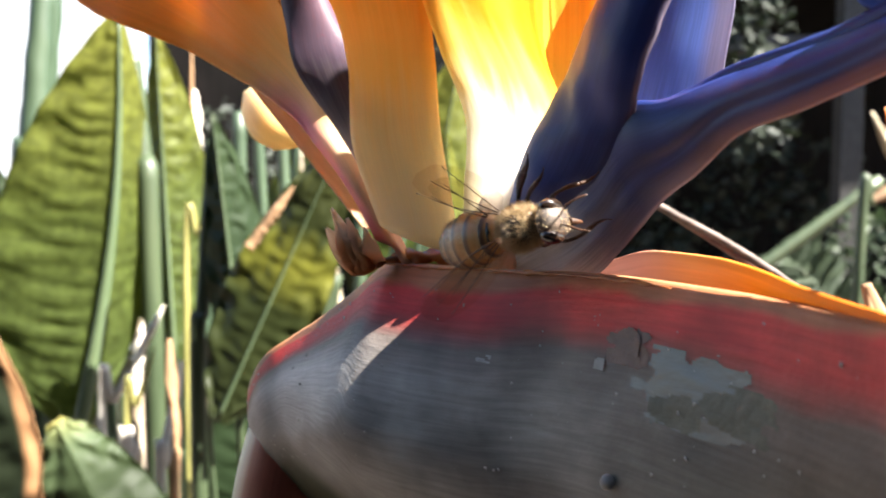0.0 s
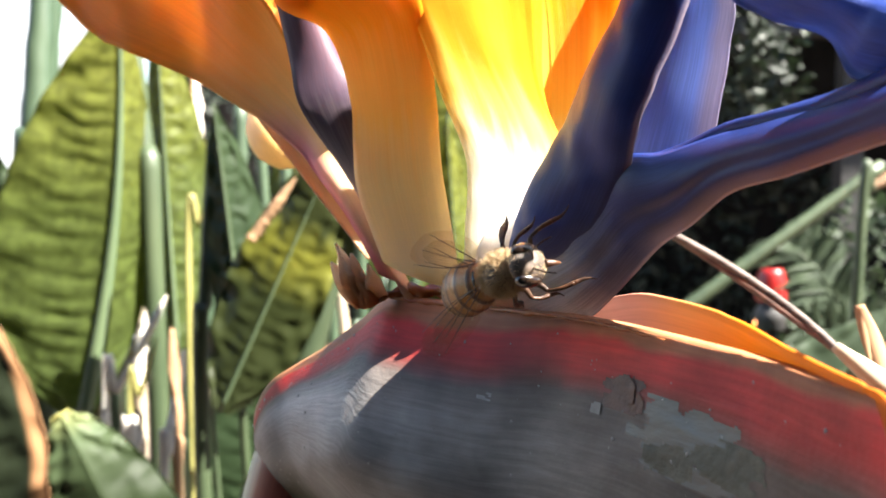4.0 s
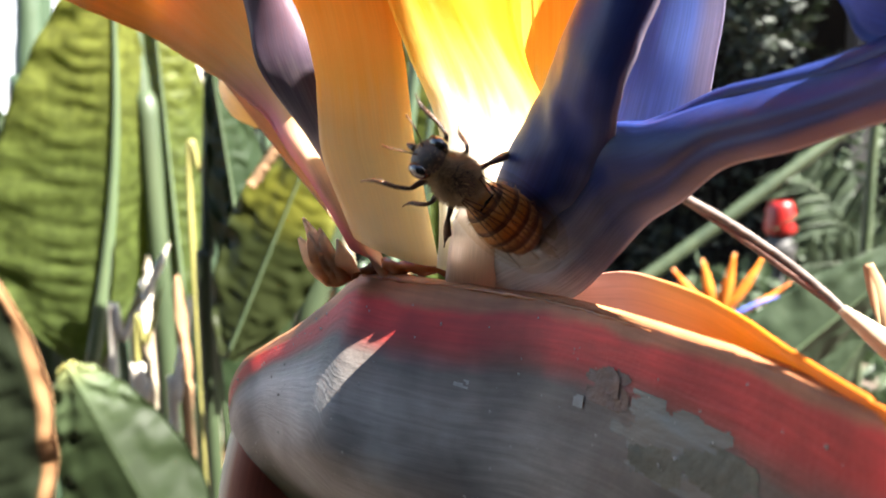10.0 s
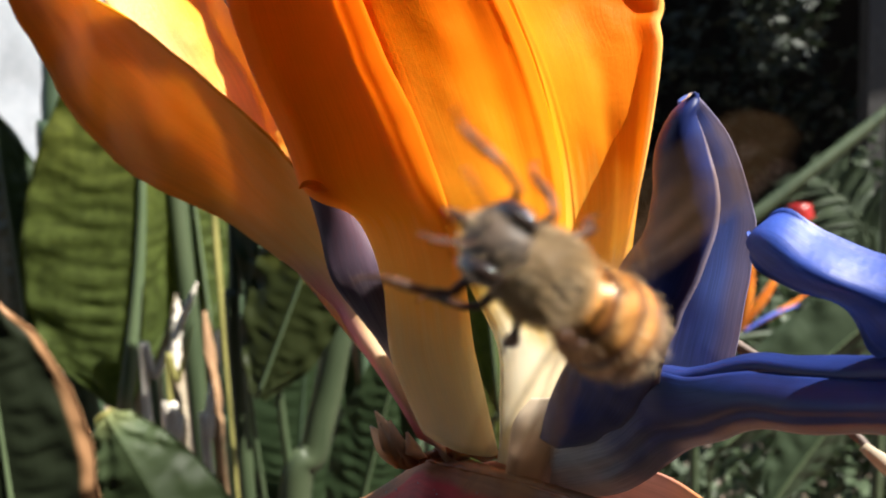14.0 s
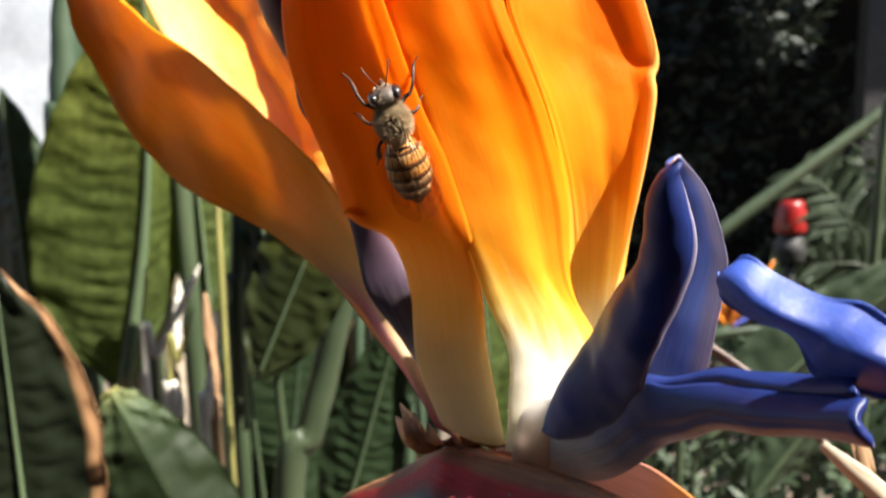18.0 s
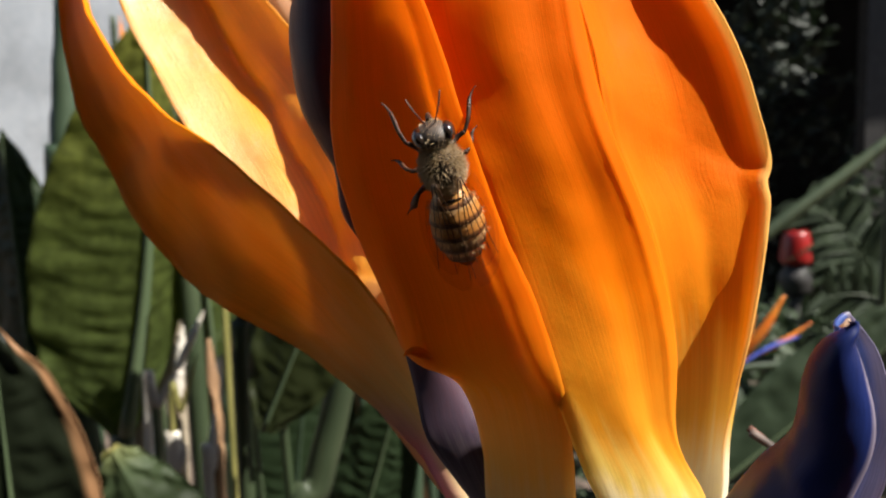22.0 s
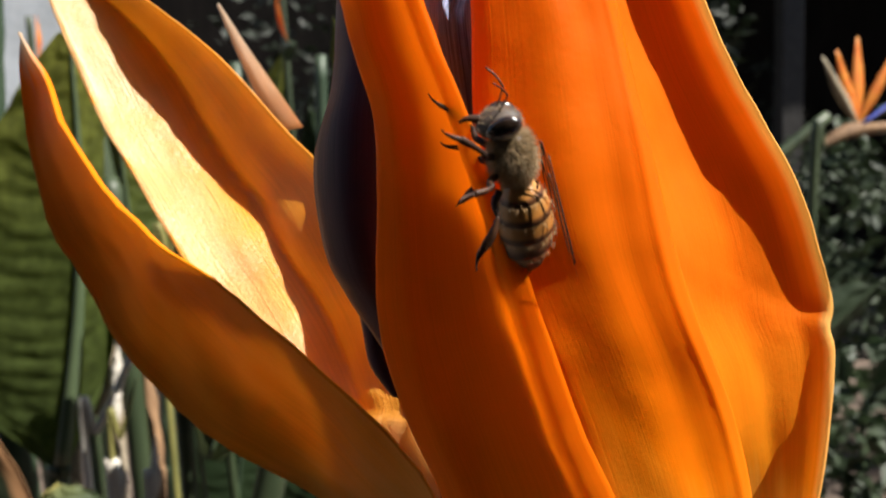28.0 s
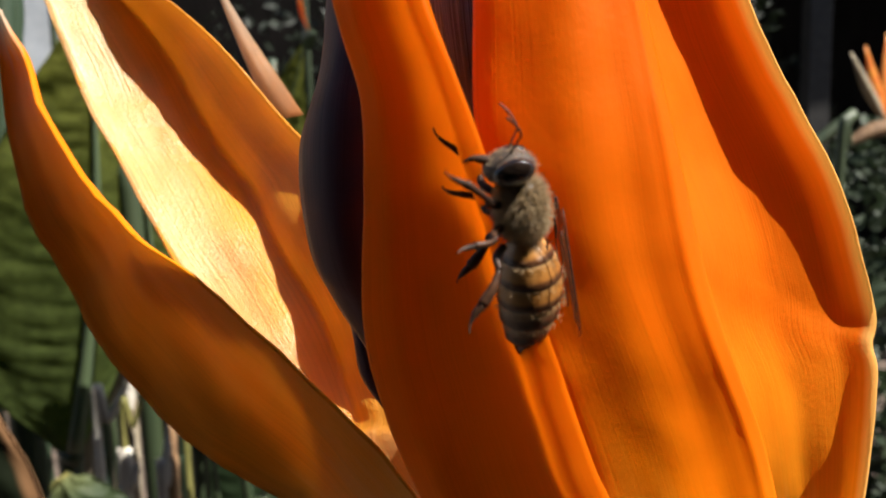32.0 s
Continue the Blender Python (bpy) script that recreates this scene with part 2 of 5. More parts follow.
# two copies of one leaf: sun and shade are put into their colours
LEAF = tissue("leaf_sunlit_tone", [(0, (0.085, 0.12, 0.036)), (0.5, (0.115, 0.148, 0.036)), (1, (0.24, 0.25, 0.05))], 0.62, 0.5, tint=(1.0, 0.95, 0.3), streak=0.22, grainy=(1.5, 70, 1), grain=0.45, spec=0.2)
LEAF_SHADED = tissue("leaf_shaded_tone", [(0, (0.020, 0.034, 0.014)), (0.5, (0.018, 0.032, 0.013)), (1, (0.026, 0.042, 0.016))], 0.3, 0.5, tint=(1.0, 1.0, 0.35), streak=0.22, grainy=(1.5, 70, 1), spec=0.2)
# yellow stop at mid blade: sunlight coming through, put into the colour
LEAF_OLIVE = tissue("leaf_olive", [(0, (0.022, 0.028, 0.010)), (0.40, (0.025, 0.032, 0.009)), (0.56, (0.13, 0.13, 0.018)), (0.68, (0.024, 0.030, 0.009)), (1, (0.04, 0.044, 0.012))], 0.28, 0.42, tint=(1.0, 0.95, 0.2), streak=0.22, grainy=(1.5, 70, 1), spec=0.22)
LEAF_BROWN = tissue("leaf_brown_margin", [(0, (0.012, 0.017, 0.008)), (1, (0.011, 0.015, 0.007))], 0.12, 0.5, streak=0.3, side=(0.89, 0.94, (0.36, 0.19, 0.09), [(0.2, (0, 0, 0)), (0.4, (1, 1, 1))]), spec=0.22)
# yellow tip, plus the light on the leaf's top put into the stops
LEAF_TIP = tissue("leaf_lit_yellow_tip", [(0, (0.014, 0.022, 0.009)), (0.45, (0.02, 0.03, 0.012)), (0.66, (0.055, 0.078, 0.036)), (0.84, (0.15, 0.17, 0.07)), (1, (0.42, 0.37, 0.12))], 0.3, 0.55, tint=(1.0, 0.95, 0.3), streak=0.22, grainy=(1.5, 70, 1), spec=0.15)
LEAF_GREY = tissue("leaf_greygreen", [(0, (0.034, 0.052, 0.028)), (1, (0.045, 0.064, 0.036))], 0.25, 0.5, streak=0.22, grainy=(1.5, 70, 1), spec=0.2)
STEM = solid("leaf_stalk", (0.026, 0.042, 0.018), (0.054, 0.072, 0.034), 60, 0.5, stretch=(1, 1, 0.2))
STEM_DARK = solid("leaf_stalk_dark", (0.03, 0.055, 0.03), (0.06, 0.09, 0.05), 60, 0.5, stretch=(1, 1, 0.2))
DRY = solid("dry_stalk", (0.25, 0.18, 0.10), (0.46, 0.40, 0.30), 90, 0.8, stretch=(1, 1, 0.25))
DRY_BROWN = solid("dry_brown", (0.14, 0.07, 0.03), (0.34, 0.20, 0.10), 120, 0.8, stretch=(1, 1, 0.3))
TWIG = solid("twig_bark", (0.04, 0.026, 0.02), (0.15, 0.11, 0.09), 700, 0.7, bumpy=0.8, stretch=(0.3, 1, 1))
SOIL = solid("soil", (0.05, 0.035, 0.025), (0.14, 0.10, 0.075), 14, 0.95, bumpy=0.8, dist=0.02)
WALL_WHITE = solid("white_canvas", (0.56, 0.60, 0.63), (0.64, 0.67, 0.69), 30, 0.8)
# near-black timber and leaf: the deep shade back there is put into the colour
TIMBER = solid("shade_dark_timber", (0.003, 0.0025, 0.002), (0.009, 0.007, 0.006), 20, 0.9, stretch=(1, 1, 0.2), spec=0.1)
HEDGE = solid("shaded_leaf", (0.006, 0.011, 0.005), (0.016, 0.027, 0.011), 20, 0.6, through=0.2)
BUSH = solid("bush_leaf", (0.016, 0.030, 0.012), (0.046, 0.07, 0.03), 20, 0.6, through=0.25)
FLOWER_FAR = solid("far_petal_orange", (0.85, 0.20, 0.02), (0.90, 0.36, 0.04), 60, 0.5, through=0.35)
FLOWER_BLUE = solid("far_petal_blue", (0.05, 0.08, 0.40), (0.08, 0.12, 0.5), 60, 0.5)
RED = solid("red_plastic", (0.24, 0.008, 0.007), (0.32, 0.014, 0.011), 40, 0.35)
GREYPAINT = solid("grey_paint", (0.014, 0.013, 0.012), (0.034, 0.031, 0.029), 30, 0.6)
# bee
FUZZ = solid("bee_fuzz", (0.48, 0.34, 0.18), (0.72, 0.56, 0.35), 900, 0.8, through=0.4)
SKIN = solid("bee_skin", (0.035, 0.025, 0.018), (0.09, 0.06, 0.04), 1200, 0.6)
CHITIN = solid("bee_chitin", (0.012, 0.008, 0.006), (0.05, 0.025, 0.014), 1500, 0.25, coat=0.3)
EYE_MAT = solid("bee_eye", (0.01, 0.007, 0.006), (0.03, 0.018, 0.012), 3000, 0.12, coat=0.6)
LEG_MAT = solid("bee_leg", (0.02, 0.010, 0.006), (0.08, 0.035, 0.018), 1500, 0.42, spec=0.25)

LEAF_RIB = solid("leaf_midrib", (0.055, 0.082, 0.038), (0.09, 0.12, 0.06), 60, 0.45, stretch=(1, 1, 0.2))
DRY_WHITE = solid("bleached_stalk", (0.50, 0.44, 0.36), (0.74, 0.70, 0.62), 90, 0.8, stretch=(1, 1, 0.25))
YELLOW = solid("yellowed_leaf", (0.20, 0.19, 0.05), (0.32, 0.29, 0.09), 90, 0.6, through=0.2, stretch=(1, 1, 0.25))
SPECK = solid("pale_speck", (0.26, 0.25, 0.23), (0.40, 0.38, 0.36), 900, 0.5)
SCAB = solid("brown_scab", (0.06, 0.022, 0.014), (0.13, 0.055, 0.035), 900, 0.5, bumpy=0.8)
PEEL = solid("bluish_peeled_skin", (0.095, 0.10, 0.094), (0.12, 0.125, 0.12), 500, 0.35, stretch=(1, 1, 3))
TWIG_RED = solid("twig_red_bark", (0.06, 0.024, 0.016), (0.16, 0.07, 0.045), 700, 0.6, bumpy=0.8, stretch=(0.3, 1, 1))
SCAB_GREEN = solid("green_brown_scar", (0.075, 0.075, 0.048), (0.115, 0.11, 0.075), 700, 0.6, bumpy=0.8)
PETAL_FOOT = tissue("petal_foot", [(0.0, (0.80, 0.60, 0.50)), (0.5, (0.88, 0.78, 0.70)), (1.0, (0.84, 0.80, 0.76))], 0.5, 0.4, streak=0.25, grain=0.2)
YELLOW_FOLD = tissue("sepal_yellow", [(0.0, (0.86, 0.70, 0.40)), (1.0, (0.86, 0.55, 0.14))], 0.5, 0.4, streak=0.2, grain=0.3)
# paler orange for a margin tube: the lit rim is put into the colour
SEPAL_GLINT = tissue("sepal_rim_glint", [(0.0, (0.90, 0.62, 0.25)), (0.3, (0.94, 0.46, 0.06)), (1.0, (0.94, 0.40, 0.05))], 0.45, 0.22, streak=0.3, relief=0.5)


# ---------------------------------------------------------------- building blocks
def mesh_of(name, verts, faces, uvs=None, smooth=True):
    me = bpy.data.meshes.new(name)
    me.from_pydata([tuple(v) for v in verts], [], faces)
    if uvs is not None:
        lay = me.uv_layers.new(name="UVMap")
        idx = np.empty(len(me.loops), int)
        me.loops.foreach_get("vertex_index", idx)
        lay.data.foreach_set("uv", np.asarray(uvs, float)[idx].ravel())
    if smooth:
        me.polygons.foreach_set("use_smooth", [True] * len(me.polygons))
    me.update()
    return me


def part(name, me, material, parent=None, label=""):
    if isinstance(me, bmesh.types.BMesh):
        bm, me = me, bpy.data.meshes.new(name)
        bm.to_mesh(me)
        bm.free()
        me.polygons.foreach_set("use_smooth", [True] * len(me.polygons))
    ob = new(name, me)
    me.materials.clear()
    for m in material if isinstance(material, (list, tuple)) else [material]:
        me.materials.append(m)
    ob.parent = parent
    return tagged(ob, label)


def thing(name, m, label, category, group="", kind=""):
    ob = new(name)
    ob.empty_display_size = 0.01
    ob.matrix_world = m
    return tagged(ob, label, category, group, kind)


def spline(rows, n):
    """n samples along rows of numbers, smooth through every row."""
    r = np.asarray(rows, float)
    r = np.vstack([2 * r[0] - r[1], r, 2 * r[-1] - r[-2]])
    t = np.linspace(0, len(rows) - 1 - 1e-9, n)
    k, s = t.astype(int), (t % 1)[:, None]
    a, b, c, d = r[k], r[k + 1], r[k + 2], r[k + 3]
    return 0.5 * (2 * b + (c - a) * s + (2 * a - 5 * b + 4 * c - d) * s**2 + (3 * b - a - 3 * c + d) * s**3)


def sheet(rows, nu=18, nv=60, thick=0.5, keel=0.0, rim=0.0, ripple=0.0, seed=0, unit=0.001, pleats=(), edge=0.35, pleat_from=0.0):
    """A petal: rows of left edge, right edge and bulge, from base to tip. keel: a crease along the middle; rim: how far the margins
    roll back; pleats: (u, depth, width) of folds that run along it."""
    s = spline(rows, nv)
    L, R, cup = s[:, :3], s[:, 3:6], s[:, 6]
    along = np.gradient((L + R) / 2, axis=0)
    nrm = np.cross(R - L, along)
    nrm /= np.linalg.norm(nrm, axis=1)[:, None] + 1e-9
    nrm[nrm[:, 1] > 0] *= -1
    u = np.linspace(0, 1, nu)
    w = np.linalg.norm(R - L, axis=1)
    bulge = 1 - (2 * u - 1) ** 2
    crease = np.clip(1 - np.abs(2 * u - 1) * 2.2, 0, 1) ** 2
    roll = np.clip(np.abs(2 * u - 1) - 0.8, 0, 1) / 0.2
    P = L[:, None] + (R - L)[:, None] * u[None, :, None]
    off = cup[:, None] * (bulge + keel * crease)[None] - rim * (roll**2)[None] * np.minimum(w, 6)[:, None] / 6
    vv = np.linspace(0, 1, nv)
    for pu, depth, width in pleats:
        off = off + depth * np.exp(-((u[None] - pu - 0.006 * np.sin(vv * 9 + seed)[:, None]) / width) ** 2) * (np.sin(np.pi * vv) ** 0.5 * np.clip((vv - pleat_from) / 0.15, 0, 1))[:, None]
    if ripple:
        for a in range(nv):
            for b in range(nu):
                q = P[a, b] * 0.12
                off[a, b] += ripple * noise.noise((q[0] + seed * 7, q[1], q[2])) * min(1, w[a] / 4)
                off[a, b] += 0.25 * ripple * noise.noise((q[0] * 4 + seed * 3, q[1] * 4, q[2] * 4)) * min(1, w[a] / 4)
    P = P + nrm[:, None] * off[:, :, None]
    du = np.gradient(P, axis=1)
    dv = np.gradient(P, axis=0)
    N = np.cross(du, dv)
    N /= np.linalg.norm(N, axis=2)[:, :, None] + 1e-9
    flip = np.where((N * nrm[:, None]).sum(2) < 0, -1, 1)
    N *= flip[:, :, None]
    th = thick * (edge + (1 - edge) * np.clip(bulge * 3, 0, 1))[None, :, None] * np.minimum(1, w / 3)[:, None, None]
    back = P - N * th
    verts = np.vstack([P.reshape(-1, 3), back.reshape(-1, 3)]) * unit
    g = lambda a, b: a * nu + b
    n = nu * nv
    faces = []
    for a in range(nv - 1):
        for b in range(nu - 1):
            q = (g(a, b), g(a, b + 1), g(a + 1, b + 1), g(a + 1, b))
            faces += [q, tuple(n + k for k in reversed(q))]
        for b0 in (0, nu - 1):
            q = (g(a, b0), g(a + 1, b0), n + g(a + 1, b0), n + g(a, b0))
            faces.append(q if b0 == 0 else q[::-1])
    for b in range(nu - 1):
        for a0 in (0, nv - 1):
            q = (g(a0, b), g(a0, b + 1), n + g(a0, b + 1), n + g(a0, b))
            faces.append(q[::-1] if a0 == 0 else q)
    uu, vvv = np.meshgrid(u, vv)
    uv = np.stack([uu.ravel(), vvv.ravel()], 1)
    return mesh_of("sheet", verts, faces, np.vstack([uv, uv]))


def tube(rows, nv=30, ns=10, unit=0.001, seed=0, rough=0.0, flat=1.0):
    """A stalk along rows of x, y, z, radius."""
    s = spline(rows, nv)
    c, rad = s[:, :3], np.maximum(s[:, 3], 1e-3)
    t = np.gradient(c, axis=0)
    t /= np.linalg.norm(t, axis=1)[:, None] + 1e-9
    ref = np.array([0.0, 1.0, 0.0]) if abs(t[:, 1]).mean() < 0.8 else np.array([1.0, 0, 0])
    x = np.cross(t, ref)
    x /= np.linalg.norm(x, axis=1)[:, None] + 1e-9
    y = np.cross(t, x)
    a = np.arange(ns) / ns * 2 * np.pi
    rr = np.ones((nv, ns))
    if rough:
        for i in range(nv):
            for j in range(ns):
                rr[i, j] += rough * noise.noise((i * 0.35 + seed * 5, j * 1.7, seed))
    P = c[:, None] + (x[:, None] * np.cos(a)[None, :, None] * flat + y[:, None] * np.sin(a)[None, :, None]) * (rad[:, None] * rr)[:, :, None]
    verts = np.vstack([P.reshape(-1, 3), c[:1], c[-1:]]) * unit
    faces = []
    for i in range(nv - 1):
        for j in range(ns):
            k = (j + 1) % ns
            faces.append((i * ns + j, i * ns + k, (i + 1) * ns + k, (i + 1) * ns + j))
    for j in range(ns):
        k = (j + 1) % ns
        faces.append((nv * ns, k, j))
        faces.append((nv * ns + 1, (nv - 1) * ns + j, (nv - 1) * ns + k))
    uu, vv = np.meshgrid(np.arange(ns) / ns, np.linspace(0, 1, nv))
    uv = np.vstack([np.stack([uu.ravel(), vv.ravel()], 1), [[0, 0], [0, 1]]])
    return mesh_of("tube", verts, faces, uv)


def blob(rx, ry, rz, nu=20, nv=14, unit=0.001, shape=None):
    """An ellipsoid; shape(theta, phi) scales its radius."""
    verts, uvs, faces = [], [], []
    for i in range(nv + 1):
        ph = math.pi * i / nv
        for j in range(nu):
            th = 2 * math.pi * j / nu
            k = shape(th, ph) if shape else 1
            verts.append((rx * math.sin(ph) * math.cos(th) * k * unit, ry * -math.cos(ph) * k * unit, rz * math.sin(ph) * math.sin(th) * k * unit))
            uvs.append((j / nu, i / nv))
    for i in range(nv):
        for j in range(nu):
            k = (j + 1) % nu
            faces.append((i * nu + j, i * nu + k, (i + 1) * nu + k, (i + 1) * nu + j))
    return mesh_of("blob", verts, faces, uvs)

# ---------------------------------------------------------------- the flower
FLOWER = HEAD @ pose(0.0012, 0.0717, -0.0005)
flower = thing("bird_of_paradise_flower", FLOWER, "orange and blue bird of paradise flower rising from a grey-green spathe", "flower")

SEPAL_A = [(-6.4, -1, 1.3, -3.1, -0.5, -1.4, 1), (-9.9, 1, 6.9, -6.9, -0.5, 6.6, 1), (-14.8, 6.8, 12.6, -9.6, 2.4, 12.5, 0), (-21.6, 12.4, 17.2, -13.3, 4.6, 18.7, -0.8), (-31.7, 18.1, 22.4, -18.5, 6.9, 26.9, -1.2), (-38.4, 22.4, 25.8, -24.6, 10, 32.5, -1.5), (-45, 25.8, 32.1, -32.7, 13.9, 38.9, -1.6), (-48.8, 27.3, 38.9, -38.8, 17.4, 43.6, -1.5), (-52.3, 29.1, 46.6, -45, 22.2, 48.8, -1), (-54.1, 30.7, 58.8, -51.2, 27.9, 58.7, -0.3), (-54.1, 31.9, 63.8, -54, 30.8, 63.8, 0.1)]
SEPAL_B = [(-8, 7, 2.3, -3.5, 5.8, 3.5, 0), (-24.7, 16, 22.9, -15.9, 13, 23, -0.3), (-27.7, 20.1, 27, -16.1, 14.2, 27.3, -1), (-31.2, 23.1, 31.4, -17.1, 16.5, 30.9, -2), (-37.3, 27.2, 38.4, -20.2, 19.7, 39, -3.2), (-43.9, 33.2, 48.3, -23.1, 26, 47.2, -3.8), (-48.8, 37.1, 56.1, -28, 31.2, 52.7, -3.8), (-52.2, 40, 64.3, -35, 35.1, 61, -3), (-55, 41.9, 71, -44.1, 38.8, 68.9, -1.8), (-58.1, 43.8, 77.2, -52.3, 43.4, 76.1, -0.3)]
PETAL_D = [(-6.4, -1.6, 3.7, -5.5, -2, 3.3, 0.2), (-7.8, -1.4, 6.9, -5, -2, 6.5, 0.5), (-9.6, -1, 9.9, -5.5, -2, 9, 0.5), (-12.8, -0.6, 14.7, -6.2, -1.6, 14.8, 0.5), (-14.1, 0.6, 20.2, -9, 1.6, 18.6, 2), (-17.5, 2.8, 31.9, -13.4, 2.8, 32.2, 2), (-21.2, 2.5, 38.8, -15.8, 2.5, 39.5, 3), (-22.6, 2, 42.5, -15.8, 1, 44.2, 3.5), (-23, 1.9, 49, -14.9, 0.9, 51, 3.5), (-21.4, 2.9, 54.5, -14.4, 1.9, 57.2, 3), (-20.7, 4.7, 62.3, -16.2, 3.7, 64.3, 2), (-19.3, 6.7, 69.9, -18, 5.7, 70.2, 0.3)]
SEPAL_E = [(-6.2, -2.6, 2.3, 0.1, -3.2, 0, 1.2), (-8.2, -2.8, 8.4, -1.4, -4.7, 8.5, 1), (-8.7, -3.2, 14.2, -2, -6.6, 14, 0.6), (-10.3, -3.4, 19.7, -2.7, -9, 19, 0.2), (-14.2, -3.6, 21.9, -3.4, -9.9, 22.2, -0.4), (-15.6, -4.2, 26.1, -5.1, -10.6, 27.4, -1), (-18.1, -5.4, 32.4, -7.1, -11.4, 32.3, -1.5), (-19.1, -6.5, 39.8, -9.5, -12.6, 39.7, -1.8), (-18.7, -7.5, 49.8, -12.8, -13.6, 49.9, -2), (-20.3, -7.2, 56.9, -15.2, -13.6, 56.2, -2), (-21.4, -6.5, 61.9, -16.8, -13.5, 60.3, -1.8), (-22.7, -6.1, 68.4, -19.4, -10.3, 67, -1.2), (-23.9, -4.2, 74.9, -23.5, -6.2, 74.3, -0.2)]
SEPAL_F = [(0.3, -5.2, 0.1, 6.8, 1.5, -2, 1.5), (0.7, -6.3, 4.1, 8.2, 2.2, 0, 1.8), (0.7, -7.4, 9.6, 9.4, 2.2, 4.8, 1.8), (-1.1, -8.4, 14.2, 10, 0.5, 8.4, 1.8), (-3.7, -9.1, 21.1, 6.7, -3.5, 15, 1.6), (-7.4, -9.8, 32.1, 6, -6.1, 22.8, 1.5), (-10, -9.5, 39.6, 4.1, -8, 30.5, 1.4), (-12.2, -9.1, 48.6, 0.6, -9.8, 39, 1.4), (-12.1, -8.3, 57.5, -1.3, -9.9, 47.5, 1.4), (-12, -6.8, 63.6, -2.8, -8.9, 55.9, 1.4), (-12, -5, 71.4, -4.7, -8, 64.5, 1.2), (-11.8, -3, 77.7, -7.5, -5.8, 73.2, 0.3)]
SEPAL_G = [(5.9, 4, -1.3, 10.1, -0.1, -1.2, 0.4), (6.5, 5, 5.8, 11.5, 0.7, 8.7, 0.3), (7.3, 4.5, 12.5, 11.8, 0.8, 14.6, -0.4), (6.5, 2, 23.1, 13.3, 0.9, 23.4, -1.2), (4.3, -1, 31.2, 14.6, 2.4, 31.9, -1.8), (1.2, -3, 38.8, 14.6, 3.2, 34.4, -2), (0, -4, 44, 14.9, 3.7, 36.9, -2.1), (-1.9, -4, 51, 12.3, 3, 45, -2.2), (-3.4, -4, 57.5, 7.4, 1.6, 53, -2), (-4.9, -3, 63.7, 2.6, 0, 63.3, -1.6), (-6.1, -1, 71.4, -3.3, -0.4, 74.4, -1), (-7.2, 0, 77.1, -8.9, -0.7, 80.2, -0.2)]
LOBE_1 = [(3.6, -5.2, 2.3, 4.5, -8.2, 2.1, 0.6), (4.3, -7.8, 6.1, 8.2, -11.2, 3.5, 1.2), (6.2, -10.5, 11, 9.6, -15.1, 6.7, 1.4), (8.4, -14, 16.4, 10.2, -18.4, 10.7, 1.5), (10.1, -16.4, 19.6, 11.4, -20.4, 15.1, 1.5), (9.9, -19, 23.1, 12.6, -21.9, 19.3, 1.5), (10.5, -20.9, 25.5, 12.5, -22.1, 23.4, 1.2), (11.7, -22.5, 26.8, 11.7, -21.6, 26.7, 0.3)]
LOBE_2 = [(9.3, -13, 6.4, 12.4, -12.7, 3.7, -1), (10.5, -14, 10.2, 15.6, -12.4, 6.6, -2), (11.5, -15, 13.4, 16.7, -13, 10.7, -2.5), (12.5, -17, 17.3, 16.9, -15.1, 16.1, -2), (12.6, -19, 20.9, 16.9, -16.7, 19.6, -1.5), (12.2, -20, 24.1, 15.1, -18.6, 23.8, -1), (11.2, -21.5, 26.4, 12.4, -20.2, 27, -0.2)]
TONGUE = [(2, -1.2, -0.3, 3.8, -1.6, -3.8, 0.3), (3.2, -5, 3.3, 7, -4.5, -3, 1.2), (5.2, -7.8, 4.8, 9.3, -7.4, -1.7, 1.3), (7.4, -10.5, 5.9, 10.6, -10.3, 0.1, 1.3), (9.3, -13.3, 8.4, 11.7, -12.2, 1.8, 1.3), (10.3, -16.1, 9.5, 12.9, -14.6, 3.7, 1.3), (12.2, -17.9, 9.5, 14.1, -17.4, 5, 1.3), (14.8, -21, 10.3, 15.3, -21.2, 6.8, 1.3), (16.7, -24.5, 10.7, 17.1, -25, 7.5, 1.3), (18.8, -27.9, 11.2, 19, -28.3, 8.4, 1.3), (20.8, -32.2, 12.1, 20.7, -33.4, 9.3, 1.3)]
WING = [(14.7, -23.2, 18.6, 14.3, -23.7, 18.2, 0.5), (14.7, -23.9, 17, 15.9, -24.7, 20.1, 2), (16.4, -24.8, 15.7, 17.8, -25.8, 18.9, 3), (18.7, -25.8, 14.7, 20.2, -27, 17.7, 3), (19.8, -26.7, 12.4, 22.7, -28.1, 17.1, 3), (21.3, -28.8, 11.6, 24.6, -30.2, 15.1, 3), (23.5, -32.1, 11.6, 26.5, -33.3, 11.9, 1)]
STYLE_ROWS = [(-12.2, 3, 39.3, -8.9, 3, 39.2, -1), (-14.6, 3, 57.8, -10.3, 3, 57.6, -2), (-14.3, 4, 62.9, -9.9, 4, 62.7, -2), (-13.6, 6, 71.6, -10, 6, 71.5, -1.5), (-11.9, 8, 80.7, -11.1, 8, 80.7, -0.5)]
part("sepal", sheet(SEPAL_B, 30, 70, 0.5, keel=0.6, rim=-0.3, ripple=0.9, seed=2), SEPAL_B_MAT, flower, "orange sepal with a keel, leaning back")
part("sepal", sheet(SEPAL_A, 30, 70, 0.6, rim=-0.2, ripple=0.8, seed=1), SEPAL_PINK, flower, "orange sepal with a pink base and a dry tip")
